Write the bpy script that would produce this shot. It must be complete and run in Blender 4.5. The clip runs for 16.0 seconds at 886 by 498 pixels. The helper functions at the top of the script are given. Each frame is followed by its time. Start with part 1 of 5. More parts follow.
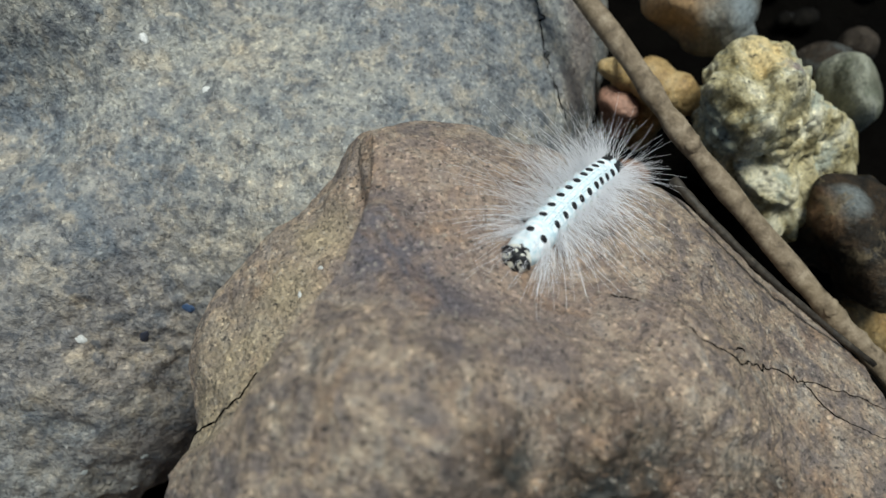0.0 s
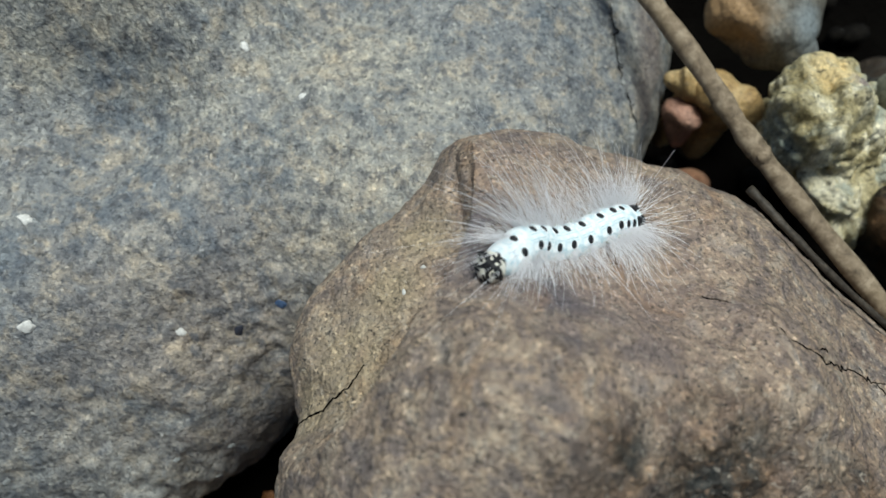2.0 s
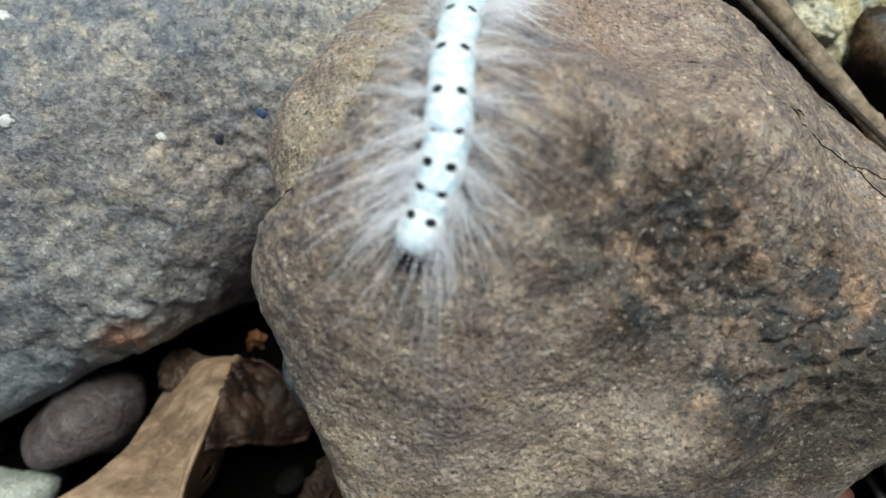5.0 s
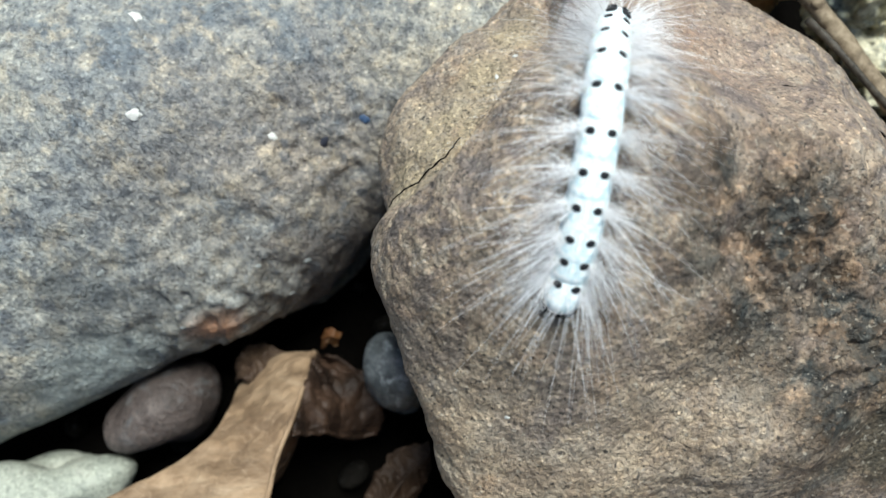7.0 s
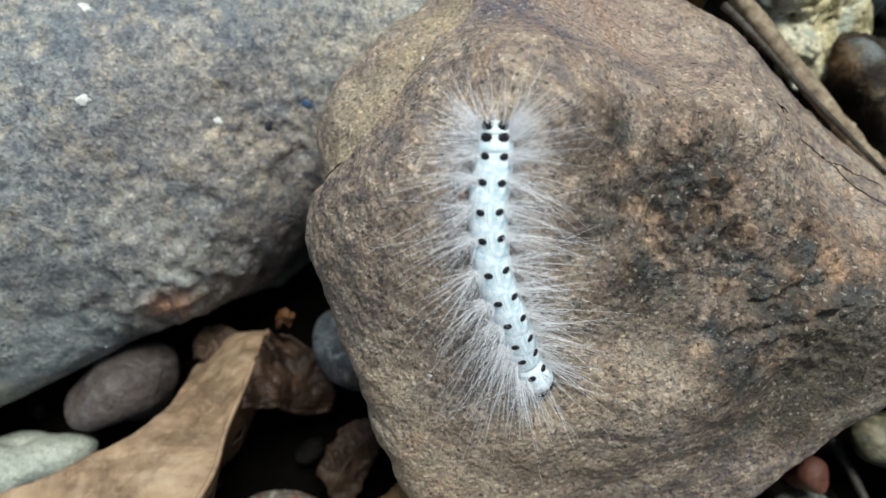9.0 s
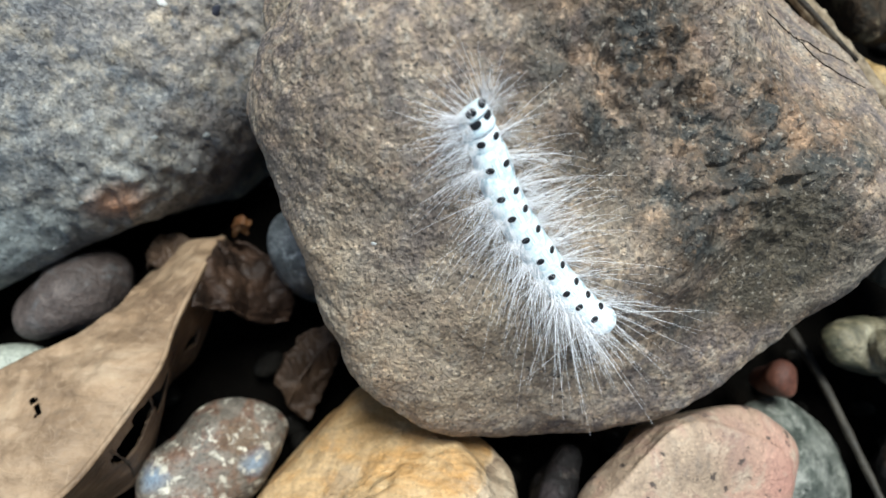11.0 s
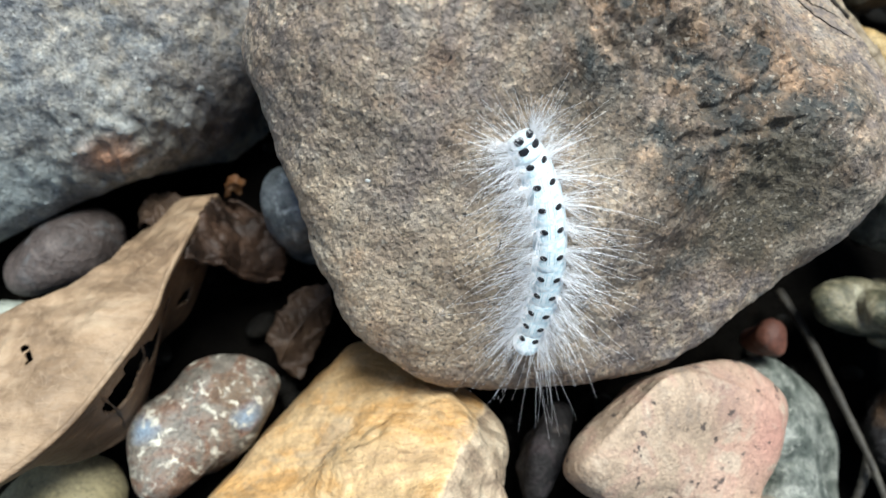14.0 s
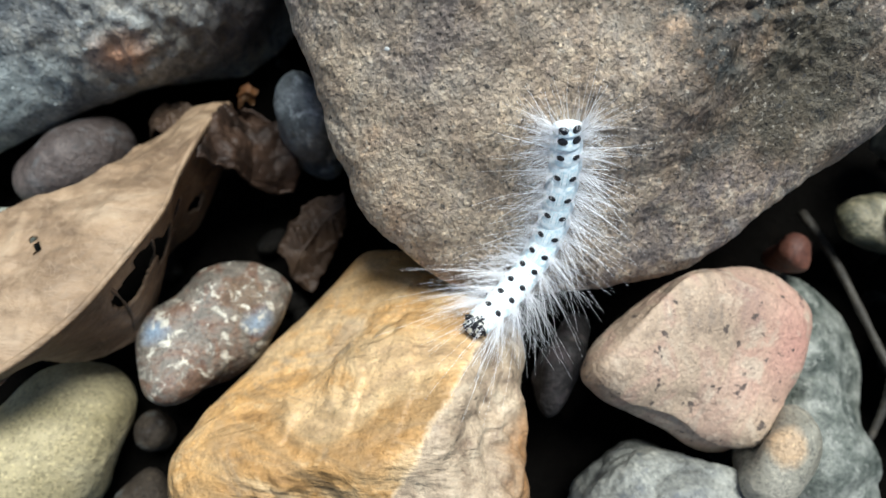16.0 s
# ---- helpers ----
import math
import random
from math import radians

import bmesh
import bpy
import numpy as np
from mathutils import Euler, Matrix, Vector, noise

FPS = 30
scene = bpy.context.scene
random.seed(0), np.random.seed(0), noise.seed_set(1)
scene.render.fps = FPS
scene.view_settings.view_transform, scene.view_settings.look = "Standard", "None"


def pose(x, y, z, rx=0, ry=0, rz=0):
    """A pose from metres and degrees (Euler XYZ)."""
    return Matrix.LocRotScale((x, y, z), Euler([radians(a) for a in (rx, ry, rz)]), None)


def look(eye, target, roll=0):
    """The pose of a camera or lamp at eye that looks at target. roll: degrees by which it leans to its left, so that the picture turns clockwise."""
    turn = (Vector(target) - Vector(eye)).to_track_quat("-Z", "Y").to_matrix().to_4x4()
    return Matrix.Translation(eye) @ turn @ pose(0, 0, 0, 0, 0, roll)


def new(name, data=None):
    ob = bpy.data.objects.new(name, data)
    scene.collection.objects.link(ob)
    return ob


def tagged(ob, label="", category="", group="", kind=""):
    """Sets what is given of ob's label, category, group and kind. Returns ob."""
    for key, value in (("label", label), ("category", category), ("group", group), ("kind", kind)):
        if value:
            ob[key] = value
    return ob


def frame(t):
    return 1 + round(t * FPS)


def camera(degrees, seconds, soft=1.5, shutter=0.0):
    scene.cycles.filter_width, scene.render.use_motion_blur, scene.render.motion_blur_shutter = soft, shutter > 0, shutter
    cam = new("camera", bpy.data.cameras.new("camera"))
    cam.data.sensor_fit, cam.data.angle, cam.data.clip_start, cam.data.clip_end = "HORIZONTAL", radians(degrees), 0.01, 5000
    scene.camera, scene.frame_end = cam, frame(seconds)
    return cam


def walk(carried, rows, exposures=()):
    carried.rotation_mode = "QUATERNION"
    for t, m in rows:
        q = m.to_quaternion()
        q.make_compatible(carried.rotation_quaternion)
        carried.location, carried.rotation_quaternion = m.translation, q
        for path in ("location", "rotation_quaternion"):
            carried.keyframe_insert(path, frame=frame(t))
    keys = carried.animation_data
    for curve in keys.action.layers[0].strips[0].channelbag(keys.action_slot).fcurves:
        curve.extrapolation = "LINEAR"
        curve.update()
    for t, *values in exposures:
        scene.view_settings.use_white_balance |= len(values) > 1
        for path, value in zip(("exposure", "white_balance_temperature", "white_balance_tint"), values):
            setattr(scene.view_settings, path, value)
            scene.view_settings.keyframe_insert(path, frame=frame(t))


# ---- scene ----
cam = camera(55.0, 16.0, soft=1.5)
# seconds, eye in metres, then the three turns in degrees
PATH = [
    (0, 0.00532, 0.04494, 0.19697, 13.340, 1.277, 1.591),
    (0.5, 0.00283, 0.04356, 0.19651, 13.412, 1.426, 1.740),
    (1, -0.00200, 0.04304, 0.19689, 13.451, 1.554, 2.022),
    (1.5, -0.00725, 0.04488, 0.20091, 13.357, 1.537, 2.413),
    (2, -0.00788, 0.04234, 0.20372, 13.708, 1.430, 2.551),
    (2.5, -0.00707, 0.03991, 0.20372, 14.037, 1.202, 2.364),
    (3, -0.00627, 0.03489, 0.20766, 13.825, 1.809, 2.374),
    (3.5, -0.00567, 0.02768, 0.20079, 13.275, 1.737, 2.487),
    (4, -0.00640, 0.02413, 0.19920, 13.026, 1.430, 2.371),
    (4.5, -0.00136, 0.02156, 0.19493, 12.609, 1.272, 2.037),
    (5, -0.00335, 0.01268, 0.19669, 12.495, 1.495, 2.359),
    (5.2, -0.00455, 0.01034, 0.19808, 12.807, 1.543, 2.500),
    (7.3, -0.02183, 0.00432, 0.20888, 15.548, 0.079, 4.543),
    (7.5, -0.01629, 0.00847, 0.21277, 16.207, 0.148, 3.936),
    (8, -0.00870, 0.01114, 0.21754, 16.383, 0.168, 3.614),
    (8.5, -0.00962, 0.00440, 0.21526, 16.222, 0.215, 3.718),
    (9, -0.01020, -0.00252, 0.21119, 15.077, -0.097, 3.664),
    (9.5, -0.00637, -0.00277, 0.20889, 15.087, -0.317, 3.408),
    (10, -0.00589, -0.00761, 0.20537, 14.544, -0.533, 3.493),
    (10.2, -0.00508, -0.01079, 0.20378, 14.359, -0.545, 3.471),
    (12.3, 0.00655, -0.02396, 0.19786, 13.510, -1.483, 3.280),
    (12.5, 0.00834, -0.02566, 0.19491, 13.625, -1.696, 3.306),
    (13, 0.00818, -0.02553, 0.19500, 13.450, -1.629, 3.232),
    (13.5, 0.00384, -0.02613, 0.19798, 13.907, -1.321, 3.382),
    (14, -0.00215, -0.02671, 0.19949, 14.003, -1.273, 3.626),
    (14.5, -0.00076, -0.02980, 0.19845, 13.802, -1.294, 3.608),
    (15, 0.00013, -0.03400, 0.19532, 13.616, -1.154, 3.777),
    (15.5, 0.00066, -0.03880, 0.19175, 13.057, -0.858, 3.782),
    (16, -0.00255, -0.04173, 0.19189, 13.141, -0.917, 4.516),
]
# seconds, stops, kelvin, tint
LIGHTNESS = [(0, 0.07, 6420, 1), (2.5, 0.15, 6420, 1), (3.5, 0.10, 6400, 1), (4.5, 0.45, 6370, 1), (5, 0.42, 6350, 1), (7.5, 0.87, 6400, 1), (8, 0.47, 6450, 2), (8.5, 0.42, 6400, 2), (9, 0.52, 6400, 2), (9.5, 0.79, 6350, 2), (10, 0.74, 6300, 2), (12.5, 1.06, 6170, 2), (14, 1.07, 6170, 2), (16, 0.93, 6170, 3)]
cam.data.dof.use_dof, cam.data.dof.focus_distance, cam.data.dof.aperture_fstop = True, 0.129, 20.0
walk(cam, [(row[0], pose(*row[1:])) for row in PATH], LIGHTNESS)

# ---- light ----
world = bpy.data.worlds.new("overcast_sky")
scene.world = world
world.use_nodes = True
wn = world.node_tree.nodes
sky = wn.new("ShaderNodeTexSky")
sky.sky_type, sky.sun_disc = "NISHITA", False
sky.sun_elevation, sky.sun_rotation = radians(74), radians(25)
wn["Background"].inputs["Strength"].default_value = 0.052
world.node_tree.links.new(sky.outputs["Color"], wn["Background"].inputs["Color"])
sun = new("sun", bpy.data.lights.new("sun", "SUN"))
sun.data.energy, sun.data.angle, sun.data.color = 3.6, radians(22), (0.985, 0.985, 0.965)
sun.matrix_world = look((0.12, 0.26, 1.0), (0, 0, 0))


# ---- materials ----
class Nodes:
    """A small helper round one material's node tree."""

    def __init__(self, name, still=False):
        self.mat = bpy.data.materials.new(name)
        self.mat.use_nodes = True
        self.tree = self.mat.node_tree
        self.bsdf = self.tree.nodes["Principled BSDF"]
        # what never moves takes its pattern from its place, so that no two stones are alike; the grain runs on down the flanks
        self.place = self.add("ShaderNodeNewGeometry").outputs["Position"] if still else self.add("ShaderNodeTexCoord").outputs["Object"]
        self.coord = self.place
        if still:
            bedded = self.add("ShaderNodeMapping", Scale=(1.0, 1.0, 0.5))
            self.link(self.place, bedded.inputs["Vector"])
            self.coord = bedded.outputs["Vector"]
        self.bedding = self.coord

    def add(self, kind, **values):
        node = self.tree.nodes.new(kind)
        for key, value in values.items():
            node.inputs[key.replace("_", " ")].default_value = value
        return node

    def link(self, a, b):
        self.tree.links.new(a, b)

    def noise(self, scale, detail=4.0, rough=0.6, distort=0.0, at=None):
        n = self.add("ShaderNodeTexNoise", Scale=scale, Detail=detail, Roughness=rough, Distortion=distort)
        self.link(at or self.coord, n.inputs["Vector"])
        return n.outputs["Fac"]

    def cells(self, scale, out="Distance", rand=1.0):
        n = self.add("ShaderNodeTexVoronoi", Scale=scale, Randomness=rand)
        self.link(self.coord, n.inputs["Vector"])
        return n.outputs[out]

    def ramp(self, fac, stops):
        n = self.add("ShaderNodeValToRGB")
        ramp = n.color_ramp
        while len(ramp.elements) < len(stops):
            ramp.elements.new(0.5)
        for el, (pos, col) in zip(ramp.elements, stops):
            el.position = pos
            el.color = (*col, 1) if len(col) == 3 else col
        self.link(fac, n.inputs["Fac"])
        return n.outputs["Color"]

    def mask(self, fac, low, high):
        n = self.add("ShaderNodeMapRange", From_Min=low, From_Max=high)
        self.link(fac, n.inputs["Value"])
        return n.outputs["Result"]

    def mix(self, fac, a, b, blend="MIX"):
        n = self.tree.nodes.new("ShaderNodeMix")
        n.data_type, n.blend_type = "RGBA", blend
        for sock, value in ((n.inputs[0], fac), (n.inputs[6], a), (n.inputs[7], b)):
            if isinstance(value, (int, float)):
                sock.default_value = value
            elif isinstance(value, tuple):
                sock.default_value = (*value, 1)
            else:
                self.link(value, sock)
        return n.outputs[2]

    def math(self, op, a, b=0.0):
        n = self.tree.nodes.new("ShaderNodeMath")
        n.operation = op
        for sock, value in zip(n.inputs, (a, b)):
            if isinstance(value, (int, float)):
                sock.default_value = value
            else:
                self.link(value, sock)
        return n.outputs[0]

    def near(self, place, inner, outer, wobble=0.0):
        """1 within inner metres of a place of the object, 0 beyond outer, with an uneven edge."""
        n = self.tree.nodes.new("ShaderNodeVectorMath")
        n.operation = "DISTANCE"
        self.link(self.place, n.inputs[0])
        n.inputs[1].default_value = place
        d = n.outputs["Value"]
        if wobble:
            d = self.math("ADD", d, self.math("MULTIPLY", self.math("SUBTRACT", self.noise(90, 5, 0.65), 0.5), wobble))
        m = self.add("ShaderNodeMapRange", From_Min=inner, From_Max=outer, To_Min=1.0, To_Max=0.0)
        self.link(d, m.inputs["Value"])
        return m.outputs["Result"]

    def bump(self, height, depth, strength=1.0, under=None):
        n = self.add("ShaderNodeBump", Strength=strength, Distance=depth)
        self.link(height, n.inputs["Height"])
        if under:
            self.link(under, n.inputs["Normal"])
        return n.outputs["Normal"]

    def done(self, color, rough=0.8, normal=None, spec=0.35):
        if isinstance(color, tuple):
            self.bsdf.inputs["Base Color"].default_value = (*color, 1)
        else:
            self.link(color, self.bsdf.inputs["Base Color"])
        if isinstance(rough, (int, float)):
            self.bsdf.inputs["Roughness"].default_value = rough
        else:
            self.link(rough, self.bsdf.inputs["Roughness"])
        self.bsdf.inputs["Specular IOR Level"].default_value = spec
        if normal:
            self.link(normal, self.bsdf.inputs["Normal"])
        return self.mat


def grain_normal(n, grain=1700, depth=0.0003, coarse=160, coarse_depth=0.0012, mid_depth=0.0):
    """Sand grains over soft pits, with lumps of a few millimetres where asked."""
    low = n.bump(n.noise(coarse, 4, 0.55), coarse_depth * 0.3)
    if mid_depth:
        low = n.bump(n.noise(420, 4, 0.62, 0.3), mid_depth, under=low)
    mid = n.bump(n.cells(grain * 0.7), depth * 0.35, under=low)
    return n.bump(n.noise(grain, 3, 0.7), depth * 1.1, under=mid)


def salt_and_pepper(n, col, scale, dark, light, amount, out=0):
    """Single grains, some nearly black and some bright, over a colour."""
    tone = n.add("ShaderNodeSeparateColor")
    n.link(n.cells(scale, "Color"), tone.inputs["Color"])
    grain = n.ramp(tone.outputs[out], [(0.0, (dark,) * 3), (0.16, (0.62, 0.62, 0.63)), (0.40, (0.95, 0.95, 0.95)), (0.80, (1.08, 1.07, 1.05)), (0.93, (1.35, 1.33, 1.28)), (1.0, (light, light * 0.98, light * 0.94))])
    return n.mix(amount, col, grain, "MULTIPLY")


RIM = [(0.0696, 0.0224, 0.0686), (0.0675, 0.019, 0.067), (0.0652, 0.016, 0.0653), (0.0611, 0.0131, 0.0644), (0.0562, 0.0106, 0.0636)]


def sandstone():
    """The brown cobble: tan and violet-grey sandstone, grains, a dark rough crust, a paler worn rim."""
    n = Nodes("brown_sandstone", True)
    col = n.ramp(n.noise(30, 6, 0.62, 0.5), [(0.30, (0.168, 0.135, 0.112)), (0.44, (0.248, 0.20, 0.157)), (0.56, (0.32, 0.265, 0.208)), (0.70, (0.27, 0.245, 0.215))])
    blobs = n.ramp(n.noise(210, 5, 0.6, 0.7), [(0.33, (0.075, 0.068, 0.08)), (0.43, (0.17, 0.14, 0.132)), (0.50, (0.265, 0.20, 0.15)), (0.57, (0.37, 0.305, 0.24)), (0.66, (0.27, 0.25, 0.235)), (0.74, (0.15, 0.135, 0.14))])
    col = n.mix(0.66, col, blobs)
    clots = n.ramp(n.noise(430, 5, 0.66, 0.5), [(0.34, (0.48, 0.45, 0.46)), (0.45, (0.86, 0.85, 0.86)), (0.55, (1.08, 1.06, 1.02)), (0.67, (1.5, 1.42, 1.3))])
    col = n.mix(0.7, col, clots, "MULTIPLY")
    fine = n.ramp(n.noise(620, 4, 0.65, 0.4), [(0.36, (0.60, 0.58, 0.60)), (0.46, (0.90, 0.90, 0.92)), (0.56, (1.06, 1.04, 1.0)), (0.66, (1.35, 1.28, 1.18))])
    col = n.mix(0.4, col, fine, "MULTIPLY")
    pinkish = n.near((0.010, 0.072, 0.092), 0.006, 0.034, 0.03)
    col = n.mix(n.math("MULTIPLY", pinkish, 0.7), col, (0.275, 0.20, 0.165))
    olive = n.near((-0.026, 0.056, 0.081), 0.004, 0.014, 0.008)
    for place in ((-0.0160, 0.0755, 0.0785), (-0.0200, 0.0660, 0.0800), (-0.0310, 0.0485, 0.0765)):
        olive = n.math("MAXIMUM", olive, n.near(place, 0.002, 0.008, 0.005))
    col = n.mix(n.math("MULTIPLY", olive, 0.7), col, (0.31, 0.255, 0.165))
    tan = n.near((-0.004, 0.004, 0.072), 0.016, 0.044, 0.03)
    col = n.mix(n.math("MULTIPLY", tan, 0.62), col, n.ramp(n.noise(140, 5, 0.6, 0.5), [(0.38, (0.265, 0.20, 0.138)), (0.50, (0.35, 0.272, 0.188)), (0.62, (0.40, 0.33, 0.245))]))
    violet = n.math("MULTIPLY", n.mask(n.noise(70, 6, 0.7), 0.53, 0.68), 0.55)
    col = n.mix(violet, col, (0.14, 0.122, 0.125))
    for place, inner, outer, amount in (((-0.0069, 0.0721, 0.089), 0.003, 0.0095, 0.95), ((-0.0035, 0.0217, 0.0953), 0.001, 0.012, 0.4), ((-0.006, 0.012, 0.0826), 0.002, 0.013, 0.5), ((0.0040, 0.0560, 0.1055), 0.0, 0.0055, 0.95), ((-0.0041, 0.0675, 0.0940), 0.003, 0.011, 0.95), ((0.0010, 0.0620, 0.0980), 0.0, 0.007, 0.7), ((0.0060, 0.0620, 0.0980), 0.0, 0.008, 0.6), ((0.0140, 0.0560, 0.1020), 0.0, 0.009, 0.5)):
        col = n.mix(n.math("MULTIPLY", n.math("MULTIPLY", n.near(place, inner, outer, 0.012), n.mask(n.noise(240, 5, 0.7), 0.30, 0.52)), amount), col, (0.10, 0.092, 0.108))
    ochre = n.mask(n.noise(62, 4, 0.6, 1.0), 0.56, 0.70)
    col = n.mix(n.math("MULTIPLY", ochre, 0.5), col, (0.32, 0.19, 0.105))
    # the dark rough crust on one flank, broken up, teal-grey and brown-black, darkened for its shaded hollow
    zone = n.near((0.0240, 0.0390, 0.0985), 0.006, 0.017, 0.018)
    for place, inner, outer in (((0.0390, 0.0310, 0.0860), 0.008, 0.019), ((0.0540, 0.0260, 0.0790), 0.010, 0.018), ((0.0361, 0.0168, 0.0799), 0.004, 0.014), ((0.0100, 0.0400, 0.1060), 0.0, 0.010), ((0.0220, 0.0250, 0.0920), 0.003, 0.014), ((0.0500, 0.0120, 0.0690), 0.003, 0.013), ((0.0600, 0.0205, 0.0730), 0.004, 0.011), ((0.0110, 0.0340, 0.1030), 0.002, 0.011), ((0.0190, 0.0270, 0.0930), 0.003, 0.013), ((0.0292, 0.0211, 0.0848), 0.002, 0.012), ((0.0440, 0.0230, 0.0800), 0.006, 0.016), ((0.0100, 0.0430, 0.1065), 0.001, 0.008), ((0.0570, 0.0140, 0.0680), 0.004, 0.013), ((0.0380, 0.0080, 0.0680), 0.002, 0.011)):
        zone = n.math("MAXIMUM", zone, n.near(place, inner, outer, 0.016))
    stain = n.math("MULTIPLY", zone, n.mask(n.noise(75, 5, 0.6), 0.36, 0.56))
    col = n.mix(n.math("MULTIPLY", stain, 0.75), col, n.ramp(n.noise(230, 4, 0.6), [(0.40, (0.085, 0.055, 0.034)), (0.50, (0.20, 0.118, 0.062)), (0.60, (0.30, 0.185, 0.105))]))
    blotch = n.math("MULTIPLY", n.mask(n.noise(105, 5, 0.62, 0.3), 0.37, 0.52), n.mask(n.noise(800, 3, 0.6), 0.22, 0.46))
    crust = n.math("MULTIPLY", zone, blotch)
    col = n.mix(n.math("MULTIPLY", crust, 0.93), col, n.ramp(n.noise(210, 4, 0.6), [(0.4, (0.030, 0.022, 0.014)), (0.6, (0.034, 0.040, 0.040))]))
    olive = n.math("MULTIPLY", n.near((0.0500, 0.0170, 0.0710), 0.008, 0.017, 0.012), 0.85)
    col = n.mix(olive, col, (0.068, 0.056, 0.038))
    for place in RIM:
        col = n.mix(n.math("MULTIPLY", n.near(place, 0.0012, 0.0042, 0.003), 0.5), col, (0.36, 0.305, 0.24))
    # pits of the crust: dark lichen and the pits' own shade in one colour
    pit = n.math("MULTIPLY", zone, n.mask(n.noise(330, 5, 0.7, 0.4), 0.58, 0.64))
    col = n.mix(n.math("MULTIPLY", pit, 0.9), col, (0.022, 0.020, 0.018))
    col = n.mix(1.0, col, (1.13, 1.11, 1.09), "MULTIPLY")
    col = salt_and_pepper(n, col, 2100, 0.25, 2.2, 0.62)
    bright = n.mask(n.noise(1100, 2, 0.5), 0.63, 0.70)
    col = n.mix(n.math("MULTIPLY", bright, 0.45), col, (0.50, 0.44, 0.36))
    speck = n.mask(n.noise(1300, 3, 0.55), 0.62, 0.68)
    col = n.mix(n.math("MULTIPLY", speck, 0.85), col, (0.03, 0.027, 0.026))
    return n.done(col, 0.62, grain_normal(n, 1700, 0.0005, 260, 0.0016, 0.0005), 0.45)


def bluestone():
    """The large boulder: blue-grey with buff patches, dark grains and a few bright flecks."""
    n = Nodes("blue_grey_stone", True)
    col = n.ramp(n.noise(24, 6, 0.62, 0.5), [(0.30, (0.135, 0.145, 0.155)), (0.44, (0.205, 0.215, 0.22)), (0.56, (0.275, 0.275, 0.255)), (0.70, (0.335, 0.31, 0.26))])
    browner = n.near((-0.050, 0.052, 0.052), 0.008, 0.045, 0.03)
    col = n.mix(n.math("MULTIPLY", browner, 0.65), col, (0.19, 0.152, 0.128))
    fine = n.ramp(n.noise(520, 4, 0.65, 0.4), [(0.36, (0.62, 0.63, 0.66)), (0.46, (0.90, 0.91, 0.92)), (0.56, (1.05, 1.04, 1.0)), (0.66, (1.32, 1.28, 1.2))])
    col = n.mix(0.55, col, fine, "MULTIPLY")
    slaty = n.mask(n.noise(75, 5, 0.66, 0.4), 0.50, 0.64)
    col = n.mix(n.math("MULTIPLY", slaty, 0.65), col, (0.095, 0.12, 0.148))
    buff = n.mask(n.noise(230, 5, 0.66, 0.3), 0.50, 0.62)
    col = n.mix(n.math("MULTIPLY", buff, 0.48), col, (0.35, 0.30, 0.225))
    clots = n.ramp(n.noise(400, 5, 0.66, 0.5), [(0.34, (0.42, 0.43, 0.47)), (0.45, (0.84, 0.85, 0.87)), (0.55, (1.08, 1.06, 1.02)), (0.67, (1.5, 1.42, 1.3))])
    col = n.mix(0.9, col, clots, "MULTIPLY")
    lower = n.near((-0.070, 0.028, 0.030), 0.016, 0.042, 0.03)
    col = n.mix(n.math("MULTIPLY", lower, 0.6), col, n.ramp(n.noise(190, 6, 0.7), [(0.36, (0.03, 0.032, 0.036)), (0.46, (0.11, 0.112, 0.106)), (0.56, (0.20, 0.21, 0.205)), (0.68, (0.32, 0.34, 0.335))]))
    # shade under the boulder's overhanging end, painted into the colour
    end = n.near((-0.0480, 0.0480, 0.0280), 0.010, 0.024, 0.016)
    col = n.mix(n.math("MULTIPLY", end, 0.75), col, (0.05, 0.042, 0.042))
    rust = n.near((-0.069, 0.027, 0.037), 0.002, 0.008, 0.008)
    col = n.mix(n.math("MULTIPLY", rust, 0.8), col, (0.36, 0.17, 0.085))
    for place in ((-0.0950, 0.0315, 0.0528), (-0.0880, 0.0303, 0.0480), (-0.0800, 0.0305, 0.0460)):
        col = n.mix(n.math("MULTIPLY", n.near(place, 0.0015, 0.0065, 0.006), 0.7), col, (0.055, 0.062, 0.07))
    for place in ((-0.0865, 0.0210, 0.0331), (-0.0968, 0.0168, 0.0357)):
        pale = n.near(place, 0.005, 0.013, 0.008)
        col = n.mix(n.math("MULTIPLY", pale, 0.65), col, (0.255, 0.285, 0.28))
    for place in ((0.0269, 0.1215, 0.0438), (0.0262, 0.1290, 0.0460), (0.0260, 0.1130, 0.0450)):
        col = n.mix(n.math("MULTIPLY", n.near(place, 0.003, 0.007, 0.004), 0.7), col, (0.15, 0.122, 0.108))
    dark = n.mask(n.noise(300, 4, 0.62), 0.57, 0.65)
    col = n.mix(n.math("MULTIPLY", dark, 0.75), col, (0.075, 0.08, 0.09))
    col = n.mix(1.0, col, (1.13, 1.12, 1.12), "MULTIPLY")
    col = salt_and_pepper(n, col, 1900, 0.25, 1.9, 0.6, 1)
    return n.done(col, 0.6, grain_normal(n, 1500, 0.0004, 150, 0.0018, 0.0006), 0.45)


